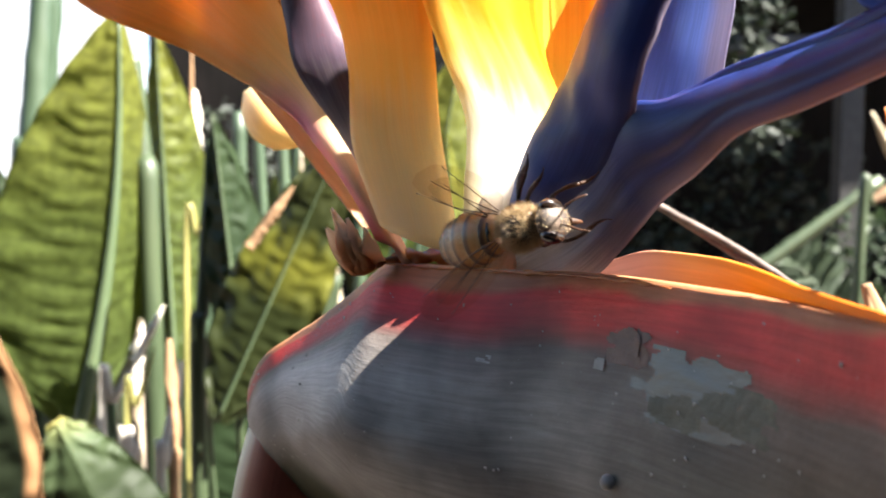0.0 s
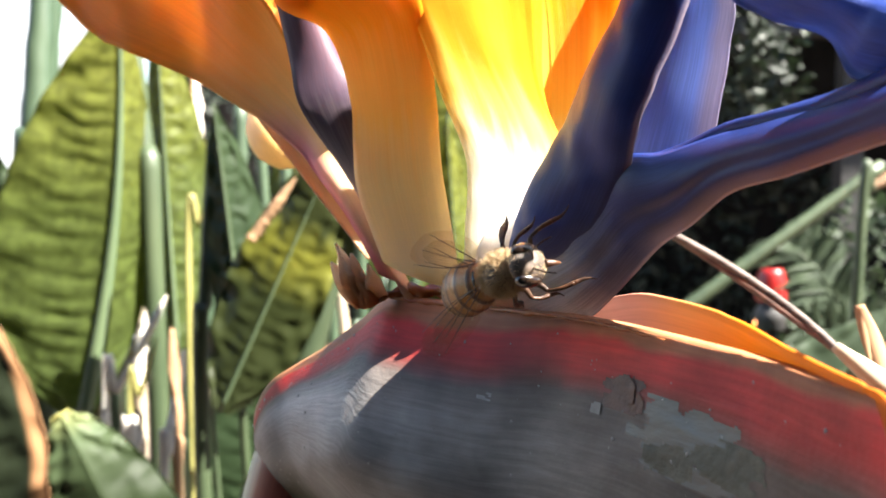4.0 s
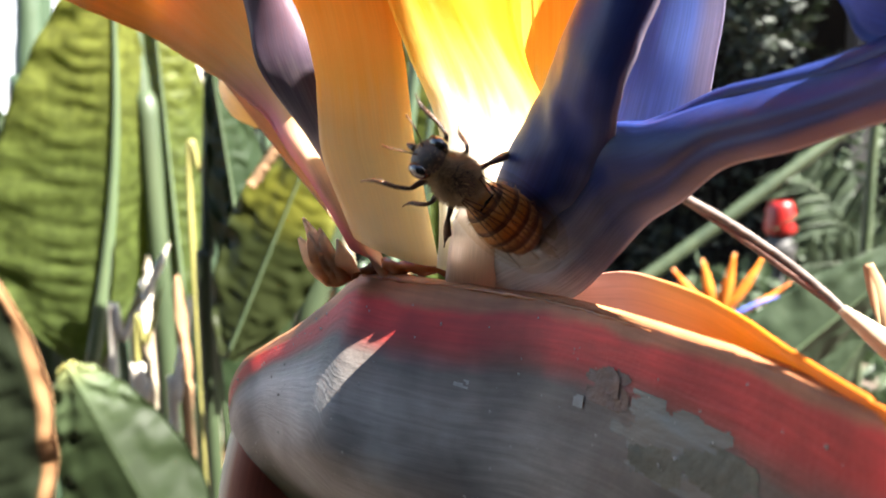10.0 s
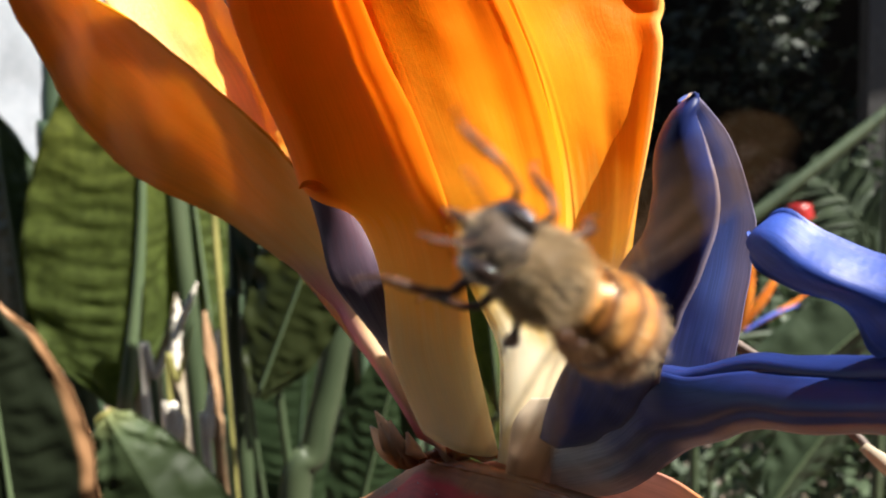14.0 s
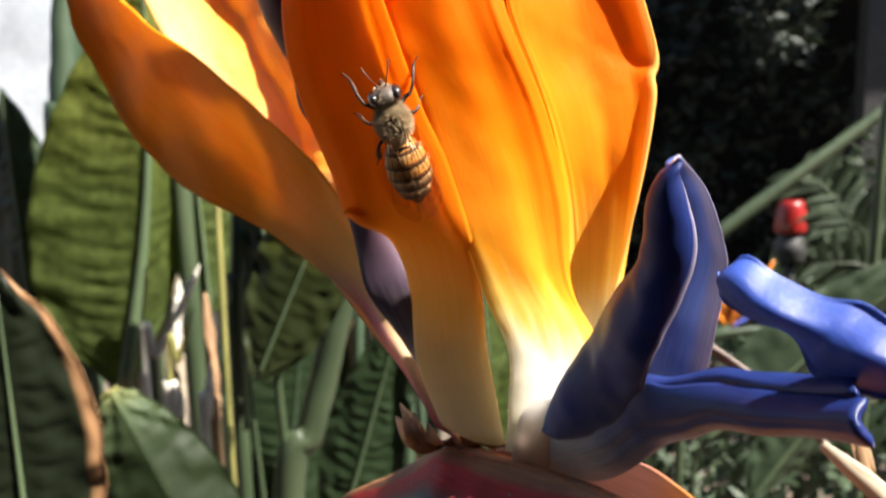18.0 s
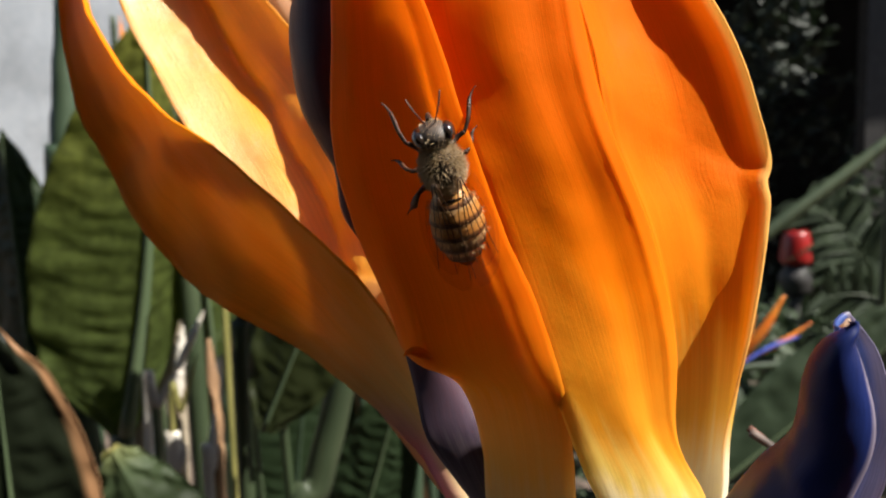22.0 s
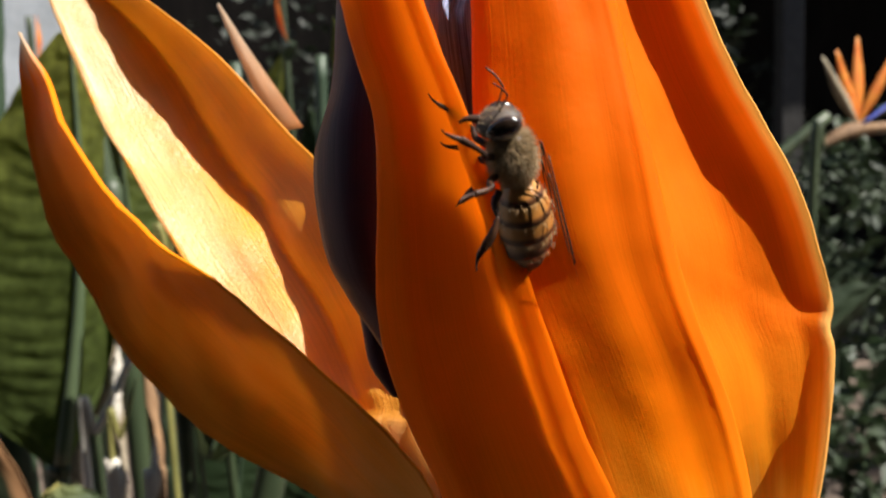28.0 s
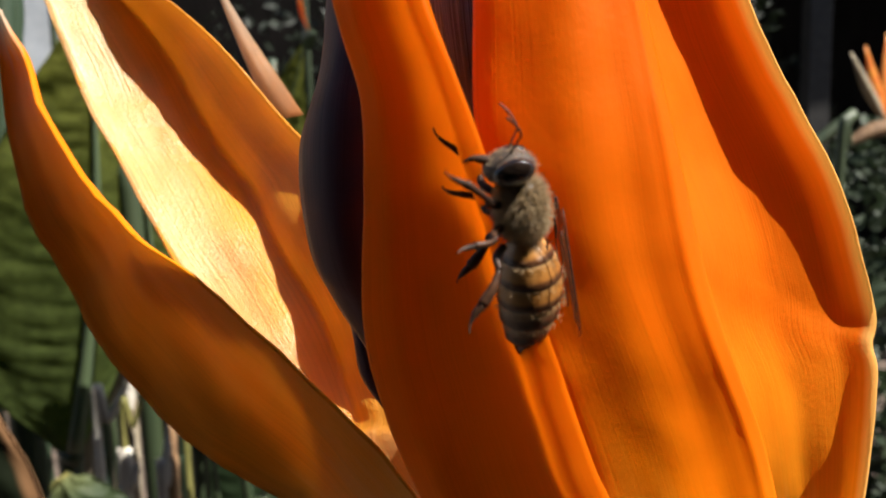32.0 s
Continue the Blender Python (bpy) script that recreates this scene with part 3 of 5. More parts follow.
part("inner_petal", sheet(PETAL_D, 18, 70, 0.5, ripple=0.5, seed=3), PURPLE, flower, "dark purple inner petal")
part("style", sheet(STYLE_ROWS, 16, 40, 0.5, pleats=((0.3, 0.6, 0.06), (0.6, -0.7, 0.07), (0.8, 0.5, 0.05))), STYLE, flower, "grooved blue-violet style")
part("sepal", sheet(SEPAL_G, 64, 90, 0.55, rim=-1.3, ripple=0.35, seed=4, pleats=((0.12, 0.12, 0.02), (0.62, -0.25, 0.12))), SEPAL_G_MAT, flower, "broad orange sepal, edge glint in its margin colour")
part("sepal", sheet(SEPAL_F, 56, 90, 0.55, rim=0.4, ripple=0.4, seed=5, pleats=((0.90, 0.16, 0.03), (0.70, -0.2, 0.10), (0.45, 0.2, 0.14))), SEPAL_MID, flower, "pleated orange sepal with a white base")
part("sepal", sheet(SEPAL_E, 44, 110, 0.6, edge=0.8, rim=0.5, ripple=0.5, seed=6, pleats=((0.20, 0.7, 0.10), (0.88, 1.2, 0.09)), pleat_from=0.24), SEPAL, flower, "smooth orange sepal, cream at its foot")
# far half, mostly hidden from view: added to shade the spathe's rim
BACK_HALF = [(r[0], r[1] + 0.6, r[2] - 0.3, r[3] + 1.0, r[4] + 1.5 + min(3.0, 0.8 * k), r[5] + 2.4, -0.6) for k, r in enumerate(TONGUE)]
part("margin", tube([(*r[:3], 0.22 * (0.3 + 0.7 * math.sin(math.pi * min(1, (k + 0.6) / len(SEPAL_B))))) for k, r in enumerate(SEPAL_B)], 120, 7, rough=0.35, seed=9), SEPAL_GLINT, flower, "thin crinkled margin with a glint in its colour")
part("inner_petal", sheet([(-20.86, 7, 38.93, -18.53, 6, 38.95, 0.5), (-20.37, 7, 35.7, -18.34, 6, 35.78, 0.8), (-19.95, 7, 32.68, -17.82, 6, 33.02, 0.8), (-18.4, 7, 30.12, -17.65, 6, 30.17, 0.2)], 10, 20, 0.4, ripple=0.3, seed=21), PURPLE, flower, "dark maroon point of the inner petal")
part("sepal", sheet([(-30.67, 44, 53.04, -27.35, 44, 53.85, 1), (-32.91, 44, 58.36, -30.4, 44, 58.89, 1.5), (-34.82, 45, 63.12, -33.24, 45, 63.37, 1), (-36.82, 46, 68.71, -36.48, 46, 68.89, 0.1)], 10, 30, 0.3, ripple=0.8, seed=22), HUSK, flower, "thin dry pinkish-tan sepal standing behind")
part("sepal_curl", tube([(-11.53, -4, 22.13, 1), (-12.88, -5, 22.53, 0.75), (-13.63, -5.6, 22.71, 0.45), (-14.13, -5.6, 22.39, 0.12)], 14, 8, flat=0.6), SEPAL, flower, "small curled point on the margin")
part("sepal_fold", sheet([(-24.92, 36, 18.99, -21.57, 36, 21.34, 0.2), (-25.05, 36, 16.31, -18.39, 35, 18.49, 2.5), (-23.71, 36, 13.63, -16.92, 34, 15.36, 3), (-21.23, 36, 12.22, -16.72, 34, 12.53, 1)], 16, 24, 0.5, ripple=0.4, seed=15), YELLOW_FOLD, flower, "yellow rounded fold under the sepal")
part("lobe_tip", tube([(11.69, -21.5, 26.22, 0.5), (11.77, -21.5, 26.51, 0.3), (11.78, -21.5, 26.83, 0.08)], 10, 6), HUSK, flower)
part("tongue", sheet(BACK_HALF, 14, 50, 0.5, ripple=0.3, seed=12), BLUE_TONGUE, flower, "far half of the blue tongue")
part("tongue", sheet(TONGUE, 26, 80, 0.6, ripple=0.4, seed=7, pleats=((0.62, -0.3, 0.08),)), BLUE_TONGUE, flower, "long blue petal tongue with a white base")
part("petal_lobe", sheet(LOBE_2, 18, 50, 0.4, ripple=0.9, seed=8), BLUE_LIT, flower, "blue petal lobe, light from above put into its colour")
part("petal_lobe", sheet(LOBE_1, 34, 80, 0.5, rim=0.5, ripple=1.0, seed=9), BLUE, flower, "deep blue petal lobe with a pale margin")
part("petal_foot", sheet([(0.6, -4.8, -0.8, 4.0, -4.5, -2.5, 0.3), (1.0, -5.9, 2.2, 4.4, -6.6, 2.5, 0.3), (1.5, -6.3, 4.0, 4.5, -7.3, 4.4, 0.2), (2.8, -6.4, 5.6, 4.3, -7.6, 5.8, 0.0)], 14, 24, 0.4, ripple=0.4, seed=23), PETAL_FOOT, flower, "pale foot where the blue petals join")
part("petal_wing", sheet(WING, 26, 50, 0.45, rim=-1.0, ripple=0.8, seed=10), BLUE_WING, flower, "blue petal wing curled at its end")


def hull_grid(rows, nv=110, nq=44):
    """Points of the near side of a boat-shaped spathe; rows of x, rim y, rim z, keel z, bulge."""
    s = spline(rows, nv)
    run = np.gradient(s[:, :2], axis=0)
    run /= np.linalg.norm(run, axis=1)[:, None]
    pad = np.vstack([run[:1]] * 12 + [run] + [run[-1:]] * 12)
    run = np.stack([np.convolve(pad[:, k], np.ones(25) / 25, "valid") for k in (0, 1)], 1)
    run /= np.linalg.norm(run, axis=1)[:, None]
    q = np.linspace(0, 1, nq)[None]
    z = s[:, 2:3] + (s[:, 3:4] - s[:, 2:3]) * q ** 1.15
    top = np.where(s[:, 0:1] < -5.0, np.maximum(s[:, 2:3], -0.6), s[:, 2:3])
    rise = np.sin(np.pi / 2 * np.clip((top - z) / 20.0, 0, 1)) ** 0.9
    out = s[:, 4:5] * (rise - 0.9 * np.clip((q - 0.55) / 0.45, 0, 1) ** 1.6) - 4.0 * np.clip(q - 0.3, 0, 1) ** 1.3
    return np.stack([s[:, 0:1] + run[:, 1:2] * out, s[:, 1:2] - run[:, 0:1] * out, z], 2), run, s


def hull(rows):
    G, run, s = hull_grid(rows)
    nv, nq = G.shape[:2]
    verts, uvs, faces = [], [], []
    for i in range(nv):
        for j in range(nq):
            x, y, z = G[i, j]
            dn = noise.noise((x * 0.09, z * 0.12, 3.0)) * 0.35 + noise.noise((x * 0.5, z * 0.5, 8.0)) * 0.06
            verts.append(((x + run[i, 1] * dn) / 1000, (y - run[i, 0] * dn) / 1000, z / 1000))
            uvs.append((i / (nv - 1), min(1, 0.03 * max(0, min(1, (s[i, 0] - 3) / 8)) + (s[i, 2] - z) / 28 * (1 + 1.6 * max(0, min(1, (-5 - s[i, 0]) / 8))))))
    n = len(verts)
    back = [(v[0] - run[k // nq, 1] * 0.0009, v[1] + run[k // nq, 0] * 0.0009, v[2]) for k, v in enumerate(verts)]
    g = lambda a, b: a * nq + b
    for a in range(nv - 1):
        for b in range(nq - 1):
            q = (g(a, b), g(a + 1, b), g(a + 1, b + 1), g(a, b + 1))
            faces += [q[::-1], tuple(n + k for k in q)]
        q = (g(a, 0), g(a + 1, 0), n + g(a + 1, 0), n + g(a, 0))
        faces.append(q)
    return mesh_of("hull", verts + back, faces, uvs + uvs)


def hull_patch(rows, a0, a1, b0, b1, lift, seed, rag=0.5):
    """A ragged flake of skin that lies on the spathe's side, between two columns and two rows of its grid."""
    G, run, s = hull_grid(rows, 440, 176)
    verts, faces, seen = [], [], {}
    def at(a, b):
        if (a, b) not in seen:
            x, y, z = G[a, b]
            dn = noise.noise((x * 0.09, z * 0.12, 3.0)) * 0.35 + noise.noise((x * 0.5, z * 0.5, 8.0)) * 0.06 + lift
            seen[(a, b)] = len(verts)
            verts.append(((x + run[a, 1] * dn) / 1000, (y - run[a, 0] * dn) / 1000, z / 1000))
        return seen[(a, b)]
    for a in range(a0, a1):
        for b in range(b0, b1):
            u, v = (a - a0) / (a1 - a0) * 2 - 1, (b - b0) / (b1 - b0) * 2 - 1
            if (u * u + v * v) * 0.8 + rag * noise.noise((a * 0.11 + seed, b * 0.16, seed)) + 0.3 * rag * noise.noise((a * 0.4 + seed, b * 0.5, seed)) < 0.72:
                faces.append((at(a, b), at(a, b + 1), at(a + 1, b + 1), at(a + 1, b)))
    return mesh_of("patch", verts, faces)


SPATHE_ROWS = [(-18.5, 12, -14.8, -19.5, 0.2), (-18, 11, -12.3, -21.5, 1.2), (-15.8, 9.5, -9, -23, 2.8), (-13, 8, -7, -23.5, 4.2), (-10.1, 6, -5.3, -23.5, 5.8), (-7.4, 3.2, -2.9, -23.5, 6.8), (-5.4, 0.5, -0.5, -23.5, 6.8), (-2.2, -2.5, -0.7, -24.5, 6.1), (3.4, -7.5, -1, -26, 4.7), (6.9, -11.5, -1, -27, 3.4), (9.7, -16, -1.2, -27.5, 2.7), (12, -20.5, -1.5, -28, 2.2), (14.9, -26, -2, -28, 1.8), (16.7, -31.5, -2.5, -28, 1.5), (17.7, -37, -2.8, -28, 1.3), (18.7, -43, -3.4, -27, 3.5), (19.3, -50, -3.9, -26, 3), (19.5, -56, -4.3, -25, 2), (26, -70, -15, -17, 0.5)]
LIP_ROWS = [(-9, 4, -16, -8, 4, -6, -2), (-2, 5, -22, -2, 4, -3, -3), (5, 3, -24, 6, 1, -1.5, -3), (18.3, -1, -26, 10.3, -5, -0.5, 0), (20.2, -7, -26, 12.2, -11, 0.3, 0), (21.8, -12.5, -26, 13.8, -16.5, 0.1, 0), (22.9, -17.5, -26, 14.9, -21.5, -0.4, 0), (24.6, -24, -26, 16.6, -28, -1.5, 0), (25.4, -29.5, -26, 17.4, -33.5, -2.2, 0), (25.4, -35, -26, 17.4, -39, -2.7, 0), (26.9, -40, -26, 18.9, -44, -3.6, 0), (27.6, -47, -26, 19.6, -51, -4.1, 0), (28, -52, -26, 20, -56, -4.5, 0), (26.5, -70, -17, 26.5, -70, -15, -0.3)]
near_side = part("spathe_side", hull(SPATHE_ROWS), SPATHE, flower, "grey-green spathe side with a red edge")
part("spathe_side", sheet(LIP_ROWS, 26, 60, 0.8, ripple=0.4, seed=11), LIP, flower, "far spathe side with an orange lip")
part("stalk", tube([(-9, 13, -11, 2.6), (-13, 12.5, -13.5, 4.0), (-15.0, 12.5, -19, 4.9), (-16.5, 14, -32, 5.3), (-19, 18, -80, 6), (-24, 60, -300, 7.5), (-20, 130, -700, 9), (-20, 150, -1000, 10)], 60, 14), STALK_RED, flower, "red-tinged flower stalk")
# torn dry husk at the foot of the sepals: curled papery tatters
rh = random.Random(12)
for k in range(11):
    a = rh.uniform(0, 0.5)
    x0, y0, z0 = -7.6 + 2.6 * a, 0.2 - 2.0 * a, -1.4 + 1.0 * a
    dx, ln, w = -2.6 + 3.0 * a + rh.uniform(-0.7, 0.7), rh.uniform(1.6, 4.0) + 1.2 * (1 - a), rh.uniform(0.45, 0.95)
    rows = []
    for m in range(5):
        q = m / 4
        cx, cy, cz = x0 + dx * q, y0 - 1.0 * math.sin(q * 2.4) + 0.8 * q * rh.uniform(-1, 1), z0 + ln * q
        ww = w * (1 - q ** 2) * rh.uniform(0.7, 1.3) + 0.08
        tw = rh.uniform(-0.6, 0.6)
        rows.append((cx - ww, cy + tw * ww, cz - 0.3 * ww, cx + ww, cy - tw * ww, cz + 0.3 * ww, rh.uniform(-0.3, 0.5)))
    part("husk", sheet(rows, 8, 18, 0.05, ripple=0.9, seed=40 + k, edge=0.8), HUSK, flower, "torn dry papery husk" if k == 0 else "")
part("husk_curl", tube([(-5.6, -2.4, 3.0, 0.10), (-5.0, -2.6, 3.6, 0.09), (-4.7, -2.6, 4.3, 0.08), (-5.1, -2.6, 4.8, 0.07), (-5.6, -2.6, 4.6, 0.05)], 24, 6, rough=0.4), HUSK, flower)
part("sap_trail", tube([(-6.6, -0.6, -0.7, 0.3), (-4.5, -0.6, -0.2, 0.5), (-2, -1.4, -0.1, 0.55), (0.5, -2.2, -0.2, 0.4), (3, -3.4, -0.4, 0.3), (5, -4.4, -0.5, 0.15)], 40, 8, rough=1.1, flat=1.0), SAP, flower, "brown dried nectar along the rim")
part("sap_trail", tube([(-5.6, -1.4, -0.6, 0.06), (-2.5, -3.2, -0.9, 0.12), (1, -5.8, -1.0, 0.05), (4.2, -9.0, -1.1, 0.14), (7.2, -12.6, -1.2, 0.07), (9.6, -16.6, -1.4, 0.12), (11.6, -20.6, -1.7, 0.04)], 80, 6, rough=1.2, seed=3), SAP, flower)
# marks on the near side
part("scab", hull_patch(SPATHE_ROWS, 240, 262, 24, 42, 0.05, 2.3, 1.3), SCAB, near_side, "brown scab in the skin")
part("scab", hull_patch(SPATHE_ROWS, 246, 258, 24, 38, 0.14, 5.1, 0.5), SCAB, near_side, "")
part("peeled_skin", hull_patch(SPATHE_ROWS, 256, 292, 30, 61, 0.03, 7.7, 1.2), PEEL, near_side, "bluish patch where the skin has peeled")
part("scab", hull_patch(SPATHE_ROWS, 278, 302, 39, 58, 0.035, 11.7, 0.9), SCAB_GREEN, near_side, "green-brown ragged edge of the peeled skin")
part("scab", hull_patch(SPATHE_ROWS, 264, 280, 46, 61, 0.035, 17.7, 0.9), SCAB_GREEN, near_side, "green-brown ragged edge of the peeled skin")
part("flake", hull_patch(SPATHE_ROWS, 240, 244, 39, 46, 0.1, 3.9, 1.8), SPECK, near_side, "pale flake")
part("flake", hull_patch(SPATHE_ROWS, 192, 198, 47, 53, 0.08, 13.9, 2), SPECK, near_side, "")
drop = part("pale_drop", blob(0.45, 0.25, 0.5, 14, 10), SPECK, near_side, "pale dried drop")
drop.location = (0.00847, -0.01821, -0.01323)
GRID, HRUN, _ = hull_grid(SPATHE_ROWS, 440, 176)
rs = random.Random(5)
sv, sf = [], []
for _ in range(170):
    a, q = rs.randint(20, 330), rs.randint(12, 120)
    c, w = Vector(GRID[a, q]), rs.choice([0.05, 0.06, 0.08, 0.1, 0.16])
    c += Vector((HRUN[a, 1], -HRUN[a, 0], 0)) * (noise.noise((c.x * 0.09, c.z * 0.12, 3.0)) * 0.35 + 0.08)
    k = len(sv)
    t1 = Vector((HRUN[a, 0], HRUN[a, 1], 0))
    for m in range(6):
        e = w * rs.uniform(0.5, 1.2)
        sv.append((c + t1 * e * math.cos(m * 1.047) + Vector((0, 0, 1)) * e * math.sin(m * 1.047)) * 0.001)
    sv.append((c + Vector((HRUN[a, 1], -HRUN[a, 0], 0)) * w * 0.5) * 0.001)
    sf += [(k + m, k + (m + 1) % 6, k + 6) for m in range(6)]
tagged(part("specks", mesh_of("specks", sv, sf), SPECK, near_side, "scattered pale specks"), kind="stuff")


# ---------------------------------------------------------------- leaves behind
def leaf(name, base, tip, wl, wr, mat, label, sag=0.0, back=(0.0, 0.0), ribs=19, amp=1.1, stalk=STEM, seed=0, profile=0.8, ground=True, rib_w=1.7, bend=0.0, blunt=False, tipw=0.0):
    """A large ribbed leaf on a stalk; base and tip in world metres, half widths in metres, back: how far the margins stand behind the midrib."""
    b, t = np.array(base), np.array(tip)
    ob = thing(name, Matrix.Translation(base), label, "leaf", "leaves behind the flower")
    ax = t - b
    n = np.linalg.norm(ax)
    side = np.array([ax[2], 0, -ax[0]]) / max(1e-6, math.hypot(ax[0], ax[2]))
    rows, ribr = [], []
    for k in range(9):
        s = 1 - (1 - k / 8) ** 2 if blunt else k / 8
        c = ax * s + np.array([0, -sag * math.sin(math.pi * s), 0]) + side * bend * math.sin(math.pi * s)
        w = max(0.02, math.sin(math.pi * min(1, s ** profile * 0.97 + 0.03)) ** 0.75)
        if tipw:
            w = max(w, tipw * 2.2 * math.sqrt(max(0.0, 1 - s ** 3)) * s)
        if blunt:
            w = max(0.0, 1 - s ** 2.6) ** 0.6 * min(1, 0.4 + 1.8 * s)
        if k == 8:
            w = 0.10 if blunt or tipw else 0.015
        Lp, Rp = c - side * wl * w + np.array([0, back[0] * w, 0]), c + side * wr * w + np.array([0, back[1] * w, 0])
        rows.append((*(Lp * 1000), *(c * 1000), *(Rp * 1000)))
        ribr.append((*(c * 1000 + np.array([0, -0.6, 0])), rib_w * (1.05 - 0.9 * s)))
    blade = leaf_blade(rows, ribs, amp, seed)
    bl = part("blade", blade, mat, ob)
    part("midrib", tube(ribr, 24, 8), LEAF_RIB if stalk is STEM else stalk, ob)
    if ground:
        g = [(0, 0, 0, rib_w * 1.1), (-side[0] * 6, 12, -n * 240, rib_w * 1.5), (20, 40, -base[2] * 600, rib_w * 1.9), (30, 70, -base[2] * 1000 - 5, rib_w * 2.2)]
        part("leaf_stalk", tube(g, 20, 8), stalk, ob)
    return ob


def leaf_blade(rows, ribs, amp, seed, nu=41, nv=170):
    s = spline(rows, nv)
    L, C, R = s[:, :3], s[:, 3:6], s[:, 6:9]
    u = np.linspace(-1, 1, nu)
    P = np.where(u[None, :, None] < 0, C[:, None] + (L - C)[:, None] * -u[None, :, None], C[:, None] + (R - C)[:, None] * u[None, :, None])
    v = np.linspace(0, 1, nv)
    ph = v[:, None] * ribs + ribs * (0.05 * np.abs(u) - 0.11 * np.abs(u) ** 2.5)[None]
    wob = np.array([[noise.noise((seed * 9 + a * 0.09, b * 0.16, 1.5)) for b in range(nu)] for a in range(nv)])
    sharp = 0.5 + 0.5 * np.sin(2 * np.pi * ph + wob * 2.4)
    sharp = sharp ** 0.7
    off = amp * sharp * np.clip(np.abs(u) * 3, 0, 1)[None] * np.clip(1.1 - np.abs(u), 0, 1)[None] ** 1.3 * (1.3 + 1.6 * wob[::-1]) + wob * 4.0 * np.abs(u)[None]
    P[:, :, 1] -= off
    n = nu * nv
    back = P + np.array([0, 0.5, 0])
    g = lambda a, b: a * nu + b
    faces = []
    for a in range(nv - 1):
        for b in range(nu - 1):
            q = (g(a, b), g(a, b + 1), g(a + 1, b + 1), g(a + 1, b))
            faces += [q, tuple(n + k for k in reversed(q))]
        for b0 in (0, nu - 1):
            faces.append((g(a, b0), g(a + 1, b0), n + g(a + 1, b0), n + g(a, b0)))
    uu, vv = np.meshgrid((u + 1) / 2, v)
    uv = np.stack([uu.ravel(), vv.ravel()], 1)
    return mesh_of("blade", np.vstack([P.reshape(-1, 3), back.reshape(-1, 3)]) * 0.001, faces, np.vstack([uv, uv]))


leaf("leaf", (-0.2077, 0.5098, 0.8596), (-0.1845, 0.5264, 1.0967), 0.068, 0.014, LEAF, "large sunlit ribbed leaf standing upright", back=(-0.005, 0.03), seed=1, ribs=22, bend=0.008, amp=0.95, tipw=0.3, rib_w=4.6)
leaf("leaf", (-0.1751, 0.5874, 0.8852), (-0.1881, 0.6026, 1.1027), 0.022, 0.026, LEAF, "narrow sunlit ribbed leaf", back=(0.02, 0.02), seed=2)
leaf("leaf", (-0.1017, 0.4681, 0.8816), (-0.1179, 0.4681, 1.0371), 0.016, 0.018, LEAF_SHADED, "dark shaded ribbed leaf with a pointed tip", back=(0.01, 0.02), seed=3)
leaf("leaf", (-0.1099, 0.4359, 0.8856), (-0.0479, 0.4456, 1.0243), 0.026, 0.026, LEAF_OLIVE, "dark olive leaf, yellow sun streak in its colour", back=(0.01, 0.0), seed=4, ribs=20, amp=0.5, rib_w=0.9)
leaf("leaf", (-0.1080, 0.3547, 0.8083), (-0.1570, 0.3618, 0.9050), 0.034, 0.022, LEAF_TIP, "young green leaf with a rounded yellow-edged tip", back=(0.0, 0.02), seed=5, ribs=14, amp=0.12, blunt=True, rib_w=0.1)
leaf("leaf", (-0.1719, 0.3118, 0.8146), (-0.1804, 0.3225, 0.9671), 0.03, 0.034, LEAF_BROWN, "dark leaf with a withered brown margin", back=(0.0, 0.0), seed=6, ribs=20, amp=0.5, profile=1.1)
leaf("leaf", (-0.3028, 0.5954, 0.8441), (-0.3148, 0.6091, 1.04), 0.03, 0.028, LEAF_SHADED, "shaded ribbed leaf at the side of the clump", back=(0.02, 0.02), seed=7)
leaf("leaf", (-0.1017, 0.6283, 0.695), (-0.0471, 0.6409, 0.8752), 0.032, 0.03, LEAF_SHADED, "shaded ribbed leaf low in the clump", back=(0.01, 0.01), seed=8)
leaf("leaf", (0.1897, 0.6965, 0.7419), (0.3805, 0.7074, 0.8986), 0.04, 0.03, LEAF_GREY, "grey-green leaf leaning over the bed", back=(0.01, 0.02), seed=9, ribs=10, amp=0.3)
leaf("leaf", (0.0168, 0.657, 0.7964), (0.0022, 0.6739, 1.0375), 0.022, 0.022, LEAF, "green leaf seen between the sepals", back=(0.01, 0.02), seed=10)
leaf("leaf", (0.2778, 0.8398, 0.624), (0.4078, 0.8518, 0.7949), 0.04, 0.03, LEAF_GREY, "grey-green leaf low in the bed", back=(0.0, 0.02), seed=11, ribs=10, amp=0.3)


# ---------------------------------------------------------------- stalks behind
def stalk(name, a, b, r, mat, label, bow=0.0, seed=0, category="stalk", ground=True):
    a, b = np.array(a), np.array(b)
    ob_m = Matrix.Translation(a)
    d = (b - a) * 1000
    rows = [(0, 0, 0, r * 1100), (d[0] * 0.33 + bow * 1000, d[1] * 0.33, d[2] * 0.33, r * 1000), (d[0] * 0.66 + bow * 1000, d[1] * 0.66, d[2] * 0.66, r * 950), (*d, r * (200 if "dry" in name or "yellow" in name else 800))]
    if ground:
        rows = [(-d[0] * 0.2, 20, -a[2] * 1000 - 4, r * 1300), (-d[0] * 0.1, 8, -a[2] * 450, r * 1200)] + rows
    ob = thing(name, ob_m, label, category, "stalks behind the flower")
    part("stem", tube(rows, 44, 9, seed=seed, rough=0.3 if "dry" in name else 0.12, flat=0.4 if "yellow" in name else 1.0), mat, ob)
    return ob


